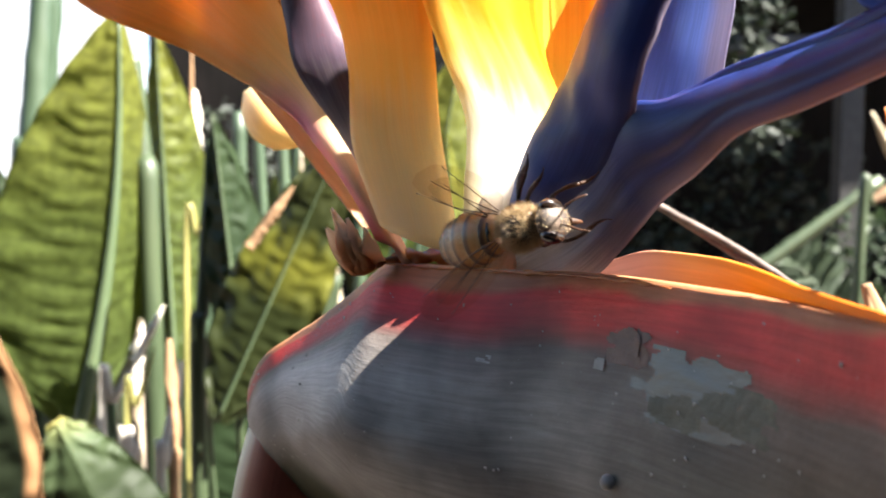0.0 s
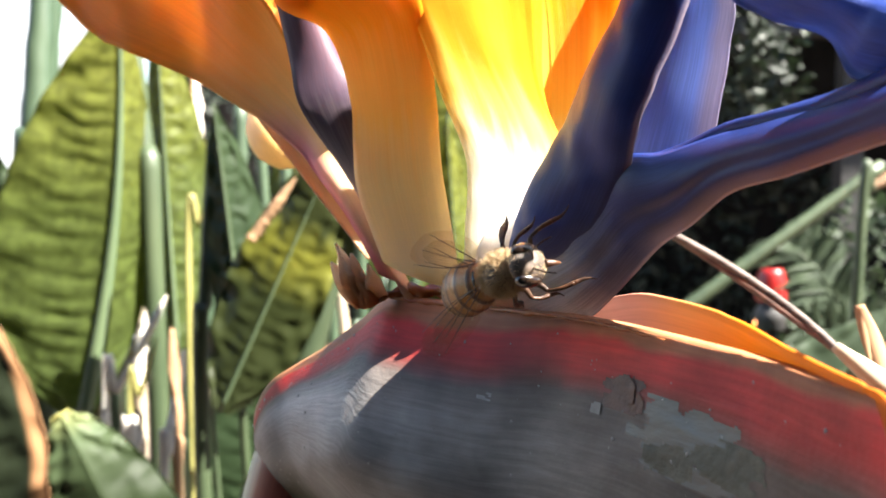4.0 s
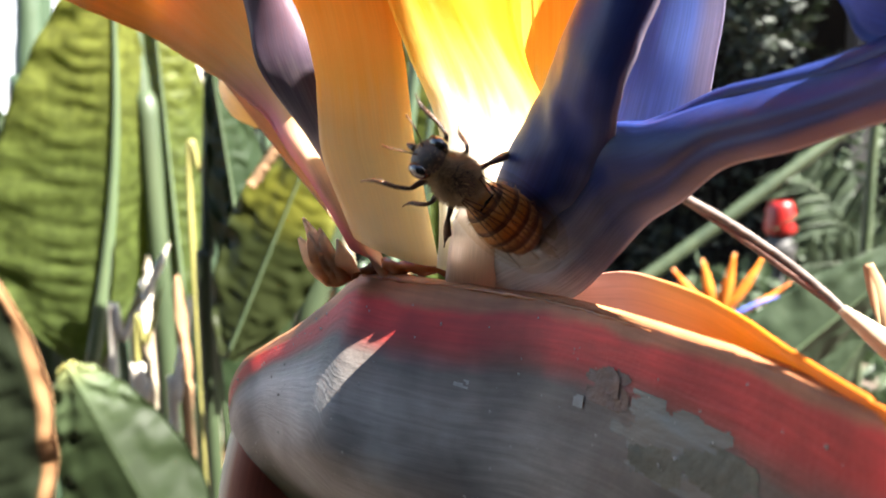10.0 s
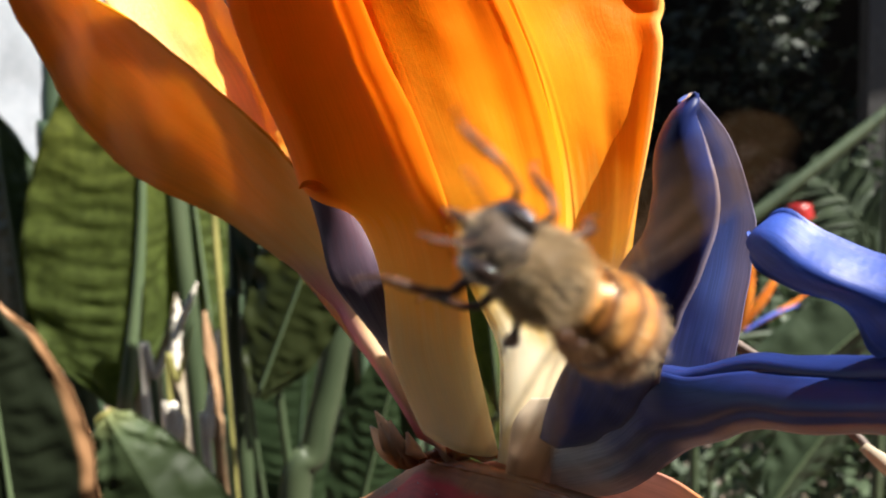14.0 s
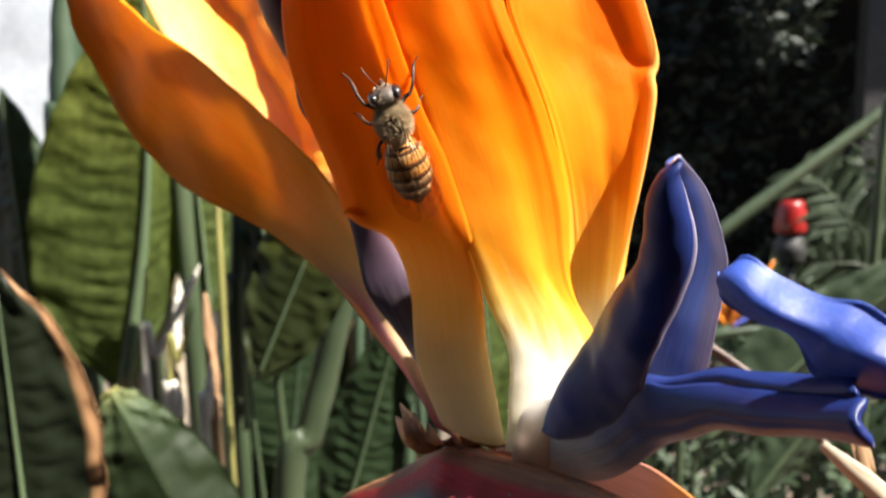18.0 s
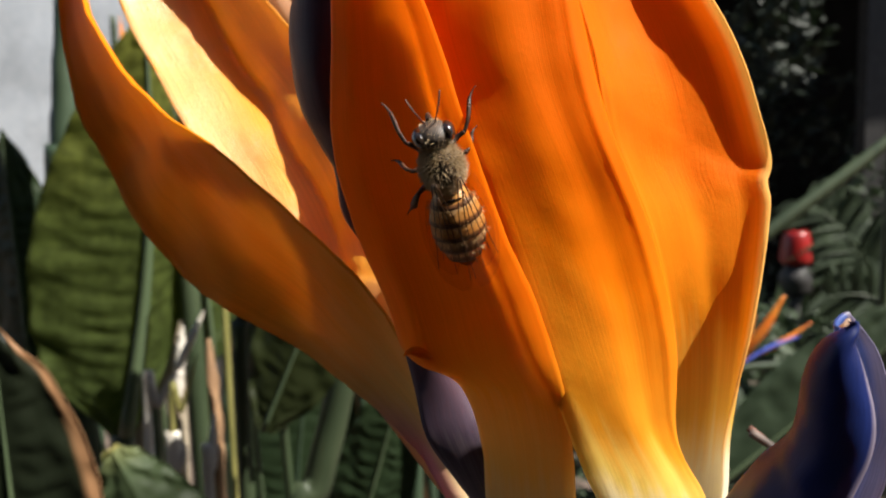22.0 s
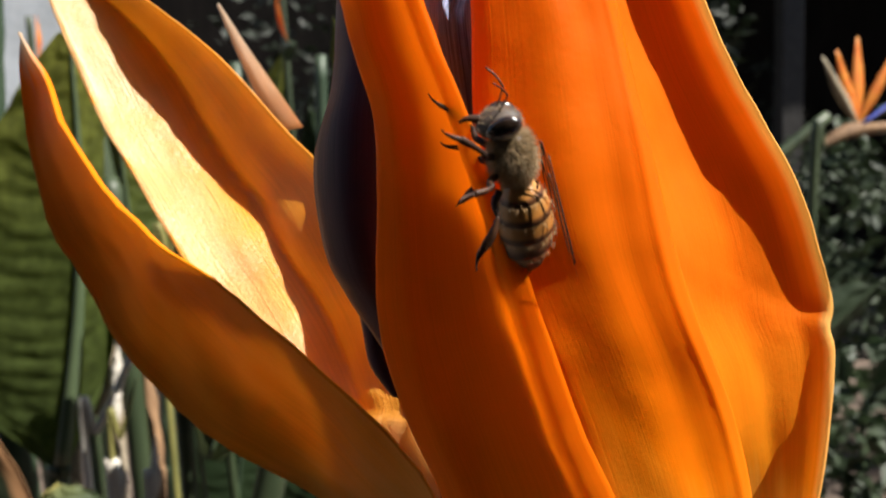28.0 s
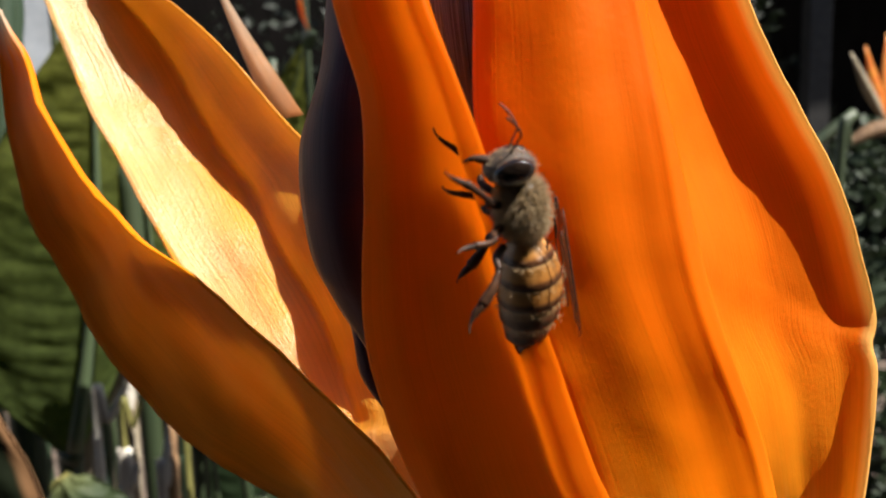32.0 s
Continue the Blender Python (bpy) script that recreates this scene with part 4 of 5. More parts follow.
def bract(a, b, w, mat, label, twist=0.3, seed=0):
    """A thin dry papery bract, pointed at its far end."""
    a, b = np.array(a), np.array(b)
    d = (b - a) * 1000
    ob = thing("dry_bract", Matrix.Translation(a), label, "bract")
    n = np.array([-d[2], 0, d[0]]) / max(1e-6, math.hypot(d[0], d[2]))
    for m, (off, ln) in enumerate(((0.0, 1.0), (0.5, 0.8), (-0.6, 0.6))):
        rows = []
        for k in range(6):
            s = k / 5
            ww = w * (0.25 + math.sin(math.pi * min(1, s * 0.9 + 0.1))) * (1 - 0.75 * m / 3) if k < 5 else 0.05
            c = d * s * ln + n * off * w * s * 2
            tw = np.array([0, twist * (1 - 2 * s) * ww, 0])
            rows.append((*(c - n * ww + tw), *(c + n * ww - tw), 0.4 * ww))
        part("blade", sheet(rows, 8, 24, 0.08, ripple=0.5, seed=seed + m), mat, ob)
    return ob


stalk("leaf_stalk", (-0.1076, 0.4829, 0.7845), (-0.0606, 0.4947, 0.9524), 0.0085, STEM, "pale green leaf stalk slanting through the clump")
stalk("leaf_stalk", (-0.2565, 0.5615, 0.9787), (-0.2474, 0.5713, 1.1184), 0.009, STEM_DARK, "dark green upright stalk")
stalk("dry_stalk", (-0.2163, 0.5525, 0.8497), (-0.1743, 0.5577, 0.9246), 0.0035, DRY, "pale dry stalk leaning in the clump")
stalk("dry_stalk", (-0.1974, 0.5702, 0.7932), (-0.1955, 0.5793, 0.9235), 0.005, DRY, "broad pale dry stalk")
stalk("dry_stalk", (-0.2139, 0.6162, 0.8323), (-0.1769, 0.6206, 0.8945), 0.004, DRY, "pale dry stalk leaning in the clump")
stalk("dry_stalk", (-0.0924, 0.431, 0.9701), (-0.0709, 0.433, 0.9996), 0.0025, DRY_BROWN, "grey-brown dry stalk in the clump", ground=False)
stalk("dry_stalk", (-0.1844, 0.5326, 0.8755), (-0.1777, 0.5359, 0.9225), 0.0035, DRY_WHITE, "bleached white stalk stub in the clump", ground=False)
stalk("dry_stalk", (-0.1907, 0.4997, 0.8688), (-0.1718, 0.502, 0.9019), 0.0022, DRY_WHITE, "bleached thin stalk leaning in the clump")
stalk("dry_stalk", (-0.1718, 0.502, 0.9019), (-0.156, 0.5042, 0.9334), 0.0022, DRY_WHITE, "bleached thin stalk leaning in the clump", ground=False)
stalk("yellow_leaf", (-0.1728, 0.4885, 0.8639), (-0.1573, 0.4918, 0.9117), 0.003, YELLOW, "yellowed leaf strip in the clump")
stalk("yellow_leaf", (-0.1525, 0.538, 0.9526), (-0.1307, 0.542, 1.0096), 0.004, YELLOW, "yellow-green leaf strip in the clump")
stalk("dry_stalk", (-0.1737, 0.4868, 0.8393), (-0.1666, 0.4883, 0.8608), 0.0035, DRY_WHITE, "bleached white stalk stub in the clump")
stalk("dry_stalk", (-0.1542, 0.4861, 0.83), (-0.1496, 0.4896, 0.8793), 0.0028, DRY_WHITE, "bleached white stalk stub in the clump")
stalk("dry_stalk", (-0.1891, 0.6709, 0.9953), (-0.1829, 0.6761, 1.0701), 0.008, DRY_WHITE, "bleached white stalk in full sun")
stalk("dry_stalk", (-0.1691, 0.549, 0.8009), (-0.1691, 0.5564, 0.9054), 0.006, DRY_BROWN, "brown withered stalk in the clump")
stalk("dry_stalk", (-0.1629, 0.5702, 0.7932), (-0.1647, 0.5767, 0.8873), 0.005, STEM_DARK, "dark shaded stalk in the clump")
stalk("leaf_stalk", (-0.1743, 0.5392, 0.9694), (-0.1844, 0.5467, 1.0766), 0.006, STEM, "pale green leaf stalk beside the large leaf")
stalk("leaf_stalk", (-0.1312, 0.4794, 0.888), (-0.1237, 0.4888, 1.0237), 0.004, STEM, "grey-green leaf stalk in the clump")
stalk("leaf_stalk", (-0.2627, 0.5846, 0.9995), (-0.25, 0.5945, 1.1406), 0.0085, STEM_DARK, "dark green upright stalk")
stalk("flower_stalk", (0.1579, 1.4873, 0.5934), (0.7283, 1.5164, 1.0095), 0.012, STEM, "long pale green flower stalk")
stalk("twig", (0.0243, 0.1038, 0.9978), (0.0424, 0.0876, 0.983), 0.00045, TWIG, "dry twisted brown twig", ground=False, bow=0.002)
stalk("twig", (0.0245, 0.1049, 0.9979), (0.043, 0.0881, 0.9831), 0.0004, TWIG_RED, "reddish dry twig twisted round another", ground=False, bow=0.0005)
bract((0.0388, 0.0878, 0.9866), (0.0488, 0.0829, 0.978), 0.9, DRY, "pale dry papery bract at the end of the twig", 0.3, 1)
bract((0.0432, 0.0924, 0.99), (0.0462, 0.0895, 0.9795), 0.8, DRY_BROWN, "tan dry papery bract hanging by the twig", 0.5, 5)
rng = random.Random(7)
for k in range(44):
    x = rng.uniform(-0.36, 0.03)
    y = rng.uniform(0.62, 1.05)
    top = rng.uniform(0.85, 1.12)
    mat, lab, nm = rng.choice([(STEM_DARK, "dark shaded leaf stalk in the clump", "leaf_stalk"), (STEM, "green upright leaf stalk in the clump", "leaf_stalk"), (STEM_DARK, "dark shaded leaf stalk in the clump", "leaf_stalk"), (STEM_DARK, "dark shaded leaf stalk in the clump", "leaf_stalk"), (STEM_DARK, "dark shaded leaf stalk in the clump", "leaf_stalk"), (DRY, "pale dry leaf stalk in the clump", "dry_stalk"), (DRY_BROWN, "brown withered leaf stalk in the clump", "dry_stalk")])
    stalk(nm, (x, y, 0.55), (x + rng.uniform(-0.05, 0.07), y + rng.uniform(-0.03, 0.03), top), rng.uniform(0.003, 0.008), mat, lab, rng.uniform(-0.02, 0.02), k)
for k in range(16):
    x, y, z = rng.uniform(-0.62, 0.02), rng.uniform(0.72, 1.15), rng.uniform(0.62, 0.86)
    leaf("leaf", (x, y, z), (x + rng.uniform(-0.09, 0.09), y + rng.uniform(-0.02, 0.08), z + rng.uniform(0.26, 0.36)), rng.uniform(0.03, 0.06), rng.uniform(0.03, 0.06), rng.choice([LEAF_SHADED, LEAF_SHADED, LEAF]), "broad ribbed leaf deeper in the clump", back=(rng.uniform(-0.01, 0.03), rng.uniform(-0.01, 0.03)), seed=k + 20, stalk=STEM_DARK)


# ---------------------------------------------------------------- the garden
def slab(name, lo, hi, mat, label="", category="", kind="", parent=None, bev=0.004):
    bm = bmesh.new()
    bmesh.ops.create_cube(bm, size=1)
    c = [(a + b) / 2 for a, b in zip(lo, hi)]
    for v in bm.verts:
        v.co = Vector([v.co[k] * (hi[k] - lo[k]) for k in range(3)])
    bmesh.ops.bevel(bm, geom=bm.edges[:], offset=bev, segments=1, affect="EDGES")
    me = bpy.data.meshes.new(name)
    bm.to_mesh(me)
    bm.free()
    ob = new(name, me)
    ob.location = c
    me.materials.append(mat)
    ob.parent = parent
    return tagged(ob, label, category, "", kind)


def ground_sheet():
    n, size = 70, 60.0
    verts, faces = [], []
    for a in range(n + 1):
        for b in range(n + 1):
            f = lambda k: math.copysign(abs(2 * k / n - 1) ** 2.6, 2 * k / n - 1) * size
            x, y = f(a), f(b) + 1
            verts.append((x, y, 0.03 * noise.noise((x * 1.7, y * 1.7, 0)) - 0.02))
    for a in range(n):
        for b in range(n):
            faces.append((a * (n + 1) + b, (a + 1) * (n + 1) + b, (a + 1) * (n + 1) + b + 1, a * (n + 1) + b + 1))
    ob = new("ground", mesh_of("ground", verts, faces))
    ob.data.materials.append(SOIL)
    return tagged(ob, "bare brown garden soil under the plants", "ground", "", "structure")


ground_sheet()


def foliage(name, centre, size, count, leafsize, mat, label, seed, kind="stuff", category="shrub"):
    """A clump of many small leaves on twigs inside an uneven volume."""
    r = random.Random(seed)
    verts, faces = [], []
    for _ in range(count):
        while True:
            q = Vector((r.uniform(-1, 1), r.uniform(-1, 1), r.uniform(-1, 1)))
            if 0.3 < q.length < 1 and noise.noise(q * 2.3 + Vector((seed, 0, 0))) > -0.12:
                break
        p = Vector((q.x * size[0], q.y * size[1], q.z * size[2]))
        d = Vector((r.uniform(-1, 1), r.uniform(-1, 1), r.uniform(-0.6, 1))).normalized()
        s = d.orthogonal().normalized()
        s.rotate(Matrix.Rotation(r.uniform(0, 6.28), 3, d))
        n = d.cross(s)
        l = leafsize * r.uniform(0.6, 1.4)
        k = len(verts)
        verts += [p, p + d * l * 0.5 + s * l * 0.24 + n * l * 0.07, p + d * l, p + d * l * 0.5 - s * l * 0.24 + n * l * 0.07]
        faces += [(k, k + 1, k + 2), (k, k + 2, k + 3)]
    ob = new(name, mesh_of(name, verts, faces, smooth=False))
    ob.data.materials.append(mat)
    ob.location = centre
    return tagged(ob, label, category, "", kind)



def small_flower(centre, size, turn, label, open_=True, dead=False):
    """A bird of paradise flower seen from afar: beak-like spathe, upright sepals, a blue tongue."""
    ob = thing("bird_of_paradise_flower", pose(*centre, 0, 0, turn) @ Matrix.Scale(1, 4), label, "flower", "far flowers")
    k = size * 1000
    part("spathe_side", tube([(-0.35 * k, 0, -0.10 * k, 0.03 * k), (-0.1 * k, 0, 0, 0.085 * k), (0.2 * k, 0, 0.02 * k, 0.07 * k), (0.75 * k, 0, -0.02 * k, 0.012 * k)], 24, 10, flat=0.7), DRY_BROWN if dead else LEAF_GREY, ob)
    part("stalk", tube([(-0.33 * k, 0, -0.1 * k, 0.035 * k), (-0.42 * k, 0, -0.4 * k, 0.04 * k), (-0.45 * k, 0.1 * k, -centre[2] * 1000 - 3, 0.05 * k)], 24, 9), STEM, ob)
    r = random.Random(int(centre[0] * 1000))
    for a in (-38, -14, 8, 30, 58) if open_ else (4,):
        ca, sa = math.cos(radians(a)), math.sin(radians(a))
        y = r.uniform(-0.08, 0.08) * k
        ln = k * r.uniform(0.55, 0.75)
        rows = [(-0.02 * k, 0, 0.05 * k, 0.02 * k, 0, 0.05 * k, 0), (ln * 0.5 * sa - 0.06 * k, y, ln * 0.5 * ca, ln * 0.5 * sa + 0.06 * k, y, ln * 0.5 * ca, 4), (ln * sa - 0.01 * k, y * 2, ln * ca, ln * sa + 0.01 * k, y * 2, ln * ca, 0)]
        part("sepal", sheet(rows, 8, 14, 0.6), DRY if dead and a in (-38, 58) else FLOWER_FAR, ob)
    if open_:
        part("tongue", tube([(0, -0.05 * k, 0.06 * k, 0.02 * k), (0.25 * k, -0.08 * k, 0.2 * k, 0.03 * k), (0.5 * k, -0.1 * k, 0.28 * k, 0.01 * k)], 12, 6, flat=0.5), FLOWER_BLUE, ob)
    return ob


def frond(base, tip, n, ln, mat, label, droop=0.04):
    """A feathered palm frond: a rib with narrow leaflets on both sides."""
    ob = thing("palm_frond", Matrix.Translation(base), label, "palm")
    d = Vector(tip) - Vector(base)
    part("rib", tube([(0, 0, 0, 4), (d.x * 500, d.y * 500, d.z * 500 + droop * 1000, 3), (d.x * 1000, d.y * 1000, d.z * 1000, 1)], 16, 6), STEM, ob)
    r = random.Random(len(label) + n)
    verts, faces = [], []
    for i in range(n):
        s = 0.15 + 0.85 * i / n
        c = d * s + Vector((0, 0, droop * 4 * s * (1 - s)))
        for sg in (-1, 1):
            a = (d.normalized() * 0.6 + d.cross(Vector((0, 1, 0))).normalized() * sg + Vector((0, r.uniform(-0.3, 0.3), 0))).normalized()
            l = ln * (1.1 - 0.7 * s) * r.uniform(0.8, 1.1)
            w = d.normalized() * 0.006
            k = len(verts)
            verts += [c - w, c + w, c + a * l * 0.5 + w * 1.2, c + a * l + Vector((0, 0, -l * 0.15)), c + a * l * 0.5 - w]
            faces.append((k, k + 1, k + 2, k + 3, k + 4))
    tagged(part("frond_blade", mesh_of("leaflets", verts, faces, smooth=False), mat, ob), kind="stuff")
    return ob


small_flower((0.6082, 1.1906, 0.9952), 0.17, 15, "withering orange bird of paradise flower far behind", dead=True)
small_flower((0.3011, 1.011, 0.7493), 0.13, 10, "orange bird of paradise flower low behind the spathe")
small_flower((-0.1, 0.852, 1.1076), 0.08, -80, "orange flower bud on a green spathe", open_=False)
small_flower((-0.4066, 1.0908, 1.1163), 0.09, 100, "orange flower at the edge of the clump", open_=False)
frond((0.8292, 1.8163, 0.6535), (0.6795, 1.8307, 0.8599), 26, 0.16, BUSH, "feathery green palm frond in the bed")
frond((0.8769, 1.8082, 0.539), (0.7262, 1.83, 0.8499), 22, 0.13, BUSH, "feathery green palm frond in the bed")
frond((0.8064, 1.5976, 0.6226), (0.6289, 1.6037, 0.7098), 22, 0.13, BUSH, "feathery green palm frond low in the bed")

lamp_at = (0.6661, 1.8349, 0.7657)
red_lamp = thing("garden_lantern", Matrix.Translation(lamp_at), "small lantern with a red cap on a grey post", "lantern")
part("cap", tube([(0, 0, 35, 4), (0, 0, 32, 24), (0, 0, -5, 32), (0, 0, -30, 30), (0, 0, -34, 10)], 20, 14), RED, red_lamp, "red plastic cap")
part("glass", tube([(0, 0, -34, 22), (0, 0, -60, 34), (0, 0, -90, 30)], 12, 14), GREYPAINT, red_lamp)
part("post", tube([(0, 0, -88, 12), (0, 0, -400, 12), (0, 0, -lamp_at[2] * 1000 - 2, 14)], 12, 10), GREYPAINT, red_lamp)

slab("wall_white", (-6.5, 4.9, 0), (-1.62, 5.0, 6.0), WALL_WHITE, "pale grey rendered house wall", "wall", "structure")
# never in view: added behind the camera to keep front skylight off the flower
slab("hedge_wall", (-5, -1.3, 0), (5, -0.8, 2.7), HEDGE, "unseen dark screen behind the camera, added to cut skylight", "hedge", "structure")
foliage("hedge", (0, -0.8, 1.3), (3.5, 0.2, 1.4), 3000, 0.08, HEDGE, "dark leaves on the unseen screen behind the camera", 14)
slab("wall_house", (-1.6, 5.0, 0), (7.0, 5.1, 4.2), TIMBER, "timber house wall, its deep shade in the colour", "wall", "structure")
slab("beam", (0.75, 3.25, 1.47), (3.4, 3.36, 1.53), GREYPAINT, "weathered grey timber beam", "beam")
# out of view: slab added only to keep the sun off the wall below
slab("roof", (0.6, 2.9, 2.3), (7.0, 5.1, 2.4), TIMBER, "unseen dark slab, added to shade the house wall", "roof", "structure")
for px, py in ((1.46, 3.3), (2.3, 3.3)):
    slab("post", (px - 0.04, py - 0.04, 0), (px + 0.04, py + 0.04, 2.3), GREYPAINT, "weathered grey porch post", "post")
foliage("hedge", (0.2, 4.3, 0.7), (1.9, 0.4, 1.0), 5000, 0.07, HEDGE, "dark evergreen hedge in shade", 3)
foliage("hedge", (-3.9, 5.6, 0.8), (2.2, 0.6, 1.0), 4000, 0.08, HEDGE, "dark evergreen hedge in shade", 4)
foliage("shrub", (1.42, 2.45, 0.62), (0.5, 0.35, 0.38), 2600, 0.045, BUSH, "green shrub at the edge of the bed", 5)
# takes the darker leaf, so its shade comes from the colour
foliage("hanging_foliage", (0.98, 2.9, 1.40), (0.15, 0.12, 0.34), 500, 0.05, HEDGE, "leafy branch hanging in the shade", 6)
foliage("low_plants", (0.55, 1.7, 0.45), (0.5, 0.4, 0.22), 2600, 0.05, BUSH, "mixed green leaves low in the bed", 8)



# ---------------------------------------------------------------- the bee
BEE_PATH = [
    (0, 2, -13.7, 1.4, 72.3, 80.2, -66),
    (0.6, 2.5, -13.7, 1.3, 74.2, 80.2, -65.6),
    (1.2, 1.7, -13.7, 0.5, 79.8, 79.6, -60),
    (2, 1.6, -13.7, 1.4, 72, 80.6, -70.6),
    (2.6, 1, -13.7, 1.3, 23.3, 80.8, -118.1),
    (3, 1.1, -13.7, 1.4, 26.3, 80.8, -118.2),
    (3.5, 0.9, -13.7, 1.5, 31, 80.9, -117.4),
    (4, 1.3, -14, 1.3, 90.9, 75, -59.5),
    (4.5, 2.1, -14.8, 1.1, 117.9, 48.6, -36.8),
    (5, 2.8, -15.5, 0.8, 126.1, 20.7, -33.9),
    (5.5, 3.2, -15.8, 0.7, 129, 8, -34),
    (6, 3.2, -15.8, 0.4, 130, 9, -35),
    (6.5, 3.2, -15.8, 0.3, 131, 4, -36),
    (7, 3.0, -15.8, 0.6, 130, 12, -35),
    (7.6, 3.1, -15.8, 0.2, 128, 14, -35),
    (8, 3.3, -15.8, 0.0, 125, 16, -35),
    (8.2, 3.2, -15.2, 0.2, 121, 29, -32),
    (8.5, 2.1, -13.5, 1.5, 51, 73, -86),
    (8.7, 1.9, -13.5, 2.3, -5, 69, -130),
    (9, 1.9, -13.0, 2.5, -54, 47, -174),
    (9.3, 0.8, -13.0, 5.3, -120, 17, -178),
    (9.6, 1.4, -13.0, 4.4, -122, -36, 176),
    (9.8, 2.5, -12.9, 2.8, 103, -73, 19),
    (10, 3.2, -12.9, 5.0, 113, -52, 7),
    (10.5, 2.8, -12.1, 5.5, 112, -30, 3),
    (11, 0.3, -11.9, 11.3, 116, -19, 2),
    (11.5, -1.0, -12.8, 15.5, 117, -20, 2),
    (12, -1.7, -12.8, 18.1, 117, -12, 1),
    (12.5, -1.3, -12.8, 17.7, 108, -36, 4),
    (13, -2.8, -12.8, 18.6, 103, -52, 7),
    (13.2, -3.3, -12.8, 17.3, 108, -60, 10),
    (13.5, 0.1, -12.8, 16.5, 0, -83, 119),
    (14, 2.3, -45.0, 18.3, 126, -52, 7),
    (14.4, 5.9, -50.0, 9.6, 123, -11, 1),
    (15.3, 5.1, -40.0, -4.4, 117, -6, 1),
    (15.7, 3.7, -30.0, -4.3, 116, 3, 0),
    (15.9, 3.7, -22.0, -3.5, 117, 2, 0),
    (16, -0.8, -20.0, -3.1, 113, 3, 0),
    (16.2, -7.8, -19.0, 2.8, 63, -10, 1),
    (16.3, -15.1, -16.0, 9.9, 65, -7, 1),
    (16.5, -21.3, -16.0, 22.9, 62, -8, 1),
    (16.7, -10.9, -16.0, 27.4, 61, -4, 0),
    (16.8, -7.5, -15.0, 22.1, 60, 11, -1),
    (17, -4.3, -11.6, 19.0, 117, -7, 1),
    (17.5, -5.3, -11.0, 21.8, 118, -15, 2),
    (18, -8.3, -11.9, 28.0, 117, -16, 2),
    (18.6, -9.4, -12.0, 30.9, 119, -10, 1),
    (19, -9.6, -12.2, 33.9, 118, -3, 0),
    (19.5, -10.4, -12.2, 35.6, 120, -8, 1),
    (20, -11.2, -12.3, 33.8, 117, -10, 1),
    (20.5, -10.9, -12.3, 33.3, 117, -8, 1),
    (21, -11.2, -12.4, 33.3, 118, -18, 2),
    (21.5, -10.3, -12.3, 33.2, 116, -24, 3),
    (22, -10.2, -12.4, 33.9, 118, -14, 1),
    (22.5, -11.4, -12.4, 33.5, 117, -3, 0),
    (23, -11.3, -12.4, 33.5, 111, -3, 0),
    (23.5, -11.4, -12.4, 33.4, 112, -5, 1),
    (24, -10.6, -12.5, 33.1, 116, -17, 2),
    (24.5, -10.3, -12.5, 33.3, 118, -2, 0),
    (25.5, -9.7, -14.6, 36.6, 109, -25, 38),
    (26.5, -8.5, -13.5, 40.6, 73, -27, 94),
    (26.8, -7.5, -13.4, 41.1, 74, -27, 94),
    (27.1, -9.2, -13.4, 43.9, 73, -29, 95),
    (27.7, -9.6, -13.4, 46.4, 72, -28, 94),
    (28, -10.3, -13.5, 46.2, 76, -29, 95),
    (28.3, -9.6, -13.4, 44.3, 84, -36, 83),
    (28.6, -9.6, -13.4, 46.2, 26, -32, 140),
    (29, -10.0, -13.4, 47.3, 88, -35, 81),
    (29.3, -10.3, -13.5, 46.7, 78, -27, 94),
    (29.6, -9.8, -13.4, 45.2, 70, -23, 94),
    (30, -10.0, -13.4, 45.5, 74, -25, 94),
    (30.5, -9.9, -13.4, 45.3, 72, -26, 94),
    (31, -9.7, -13.4, 44.3, 74, -27, 94),
    (31.3, -8.9, -13.4, 43.1, 77, -22, 94),
    (31.5, -9.7, -13.4, 43.1, 81, -26, 94),
    (31.7, -10.3, -13.4, 43.1, 78, -26, 94),
    (32, -10.2, -13.4, 43.1, 82, -21, 93),
]
m, nt, links = nodes_of("bee_wing")
WING_MAT = m
tp = nt.new("ShaderNodeBsdfTransparent")
tp.inputs[0].default_value = (0.95, 0.89, 0.80, 1)
p = nt["Principled BSDF"]
p.inputs["Base Color"].default_value = (0.12, 0.07, 0.035, 1)
p.inputs["Roughness"].default_value = 0.10
mx = nt.new("ShaderNodeMixShader")
mx.inputs[0].default_value = 0.07
links.new(tp.outputs[0], mx.inputs[1])
links.new(p.outputs[0], mx.inputs[2])
links.new(mx.outputs[0], nt["Material Output"].inputs[0])

bee = thing("honey_bee", FLOWER @ pose(0, -0.01, 0.01), "honey bee with a fuzzy golden thorax and banded amber abdomen", "bee")


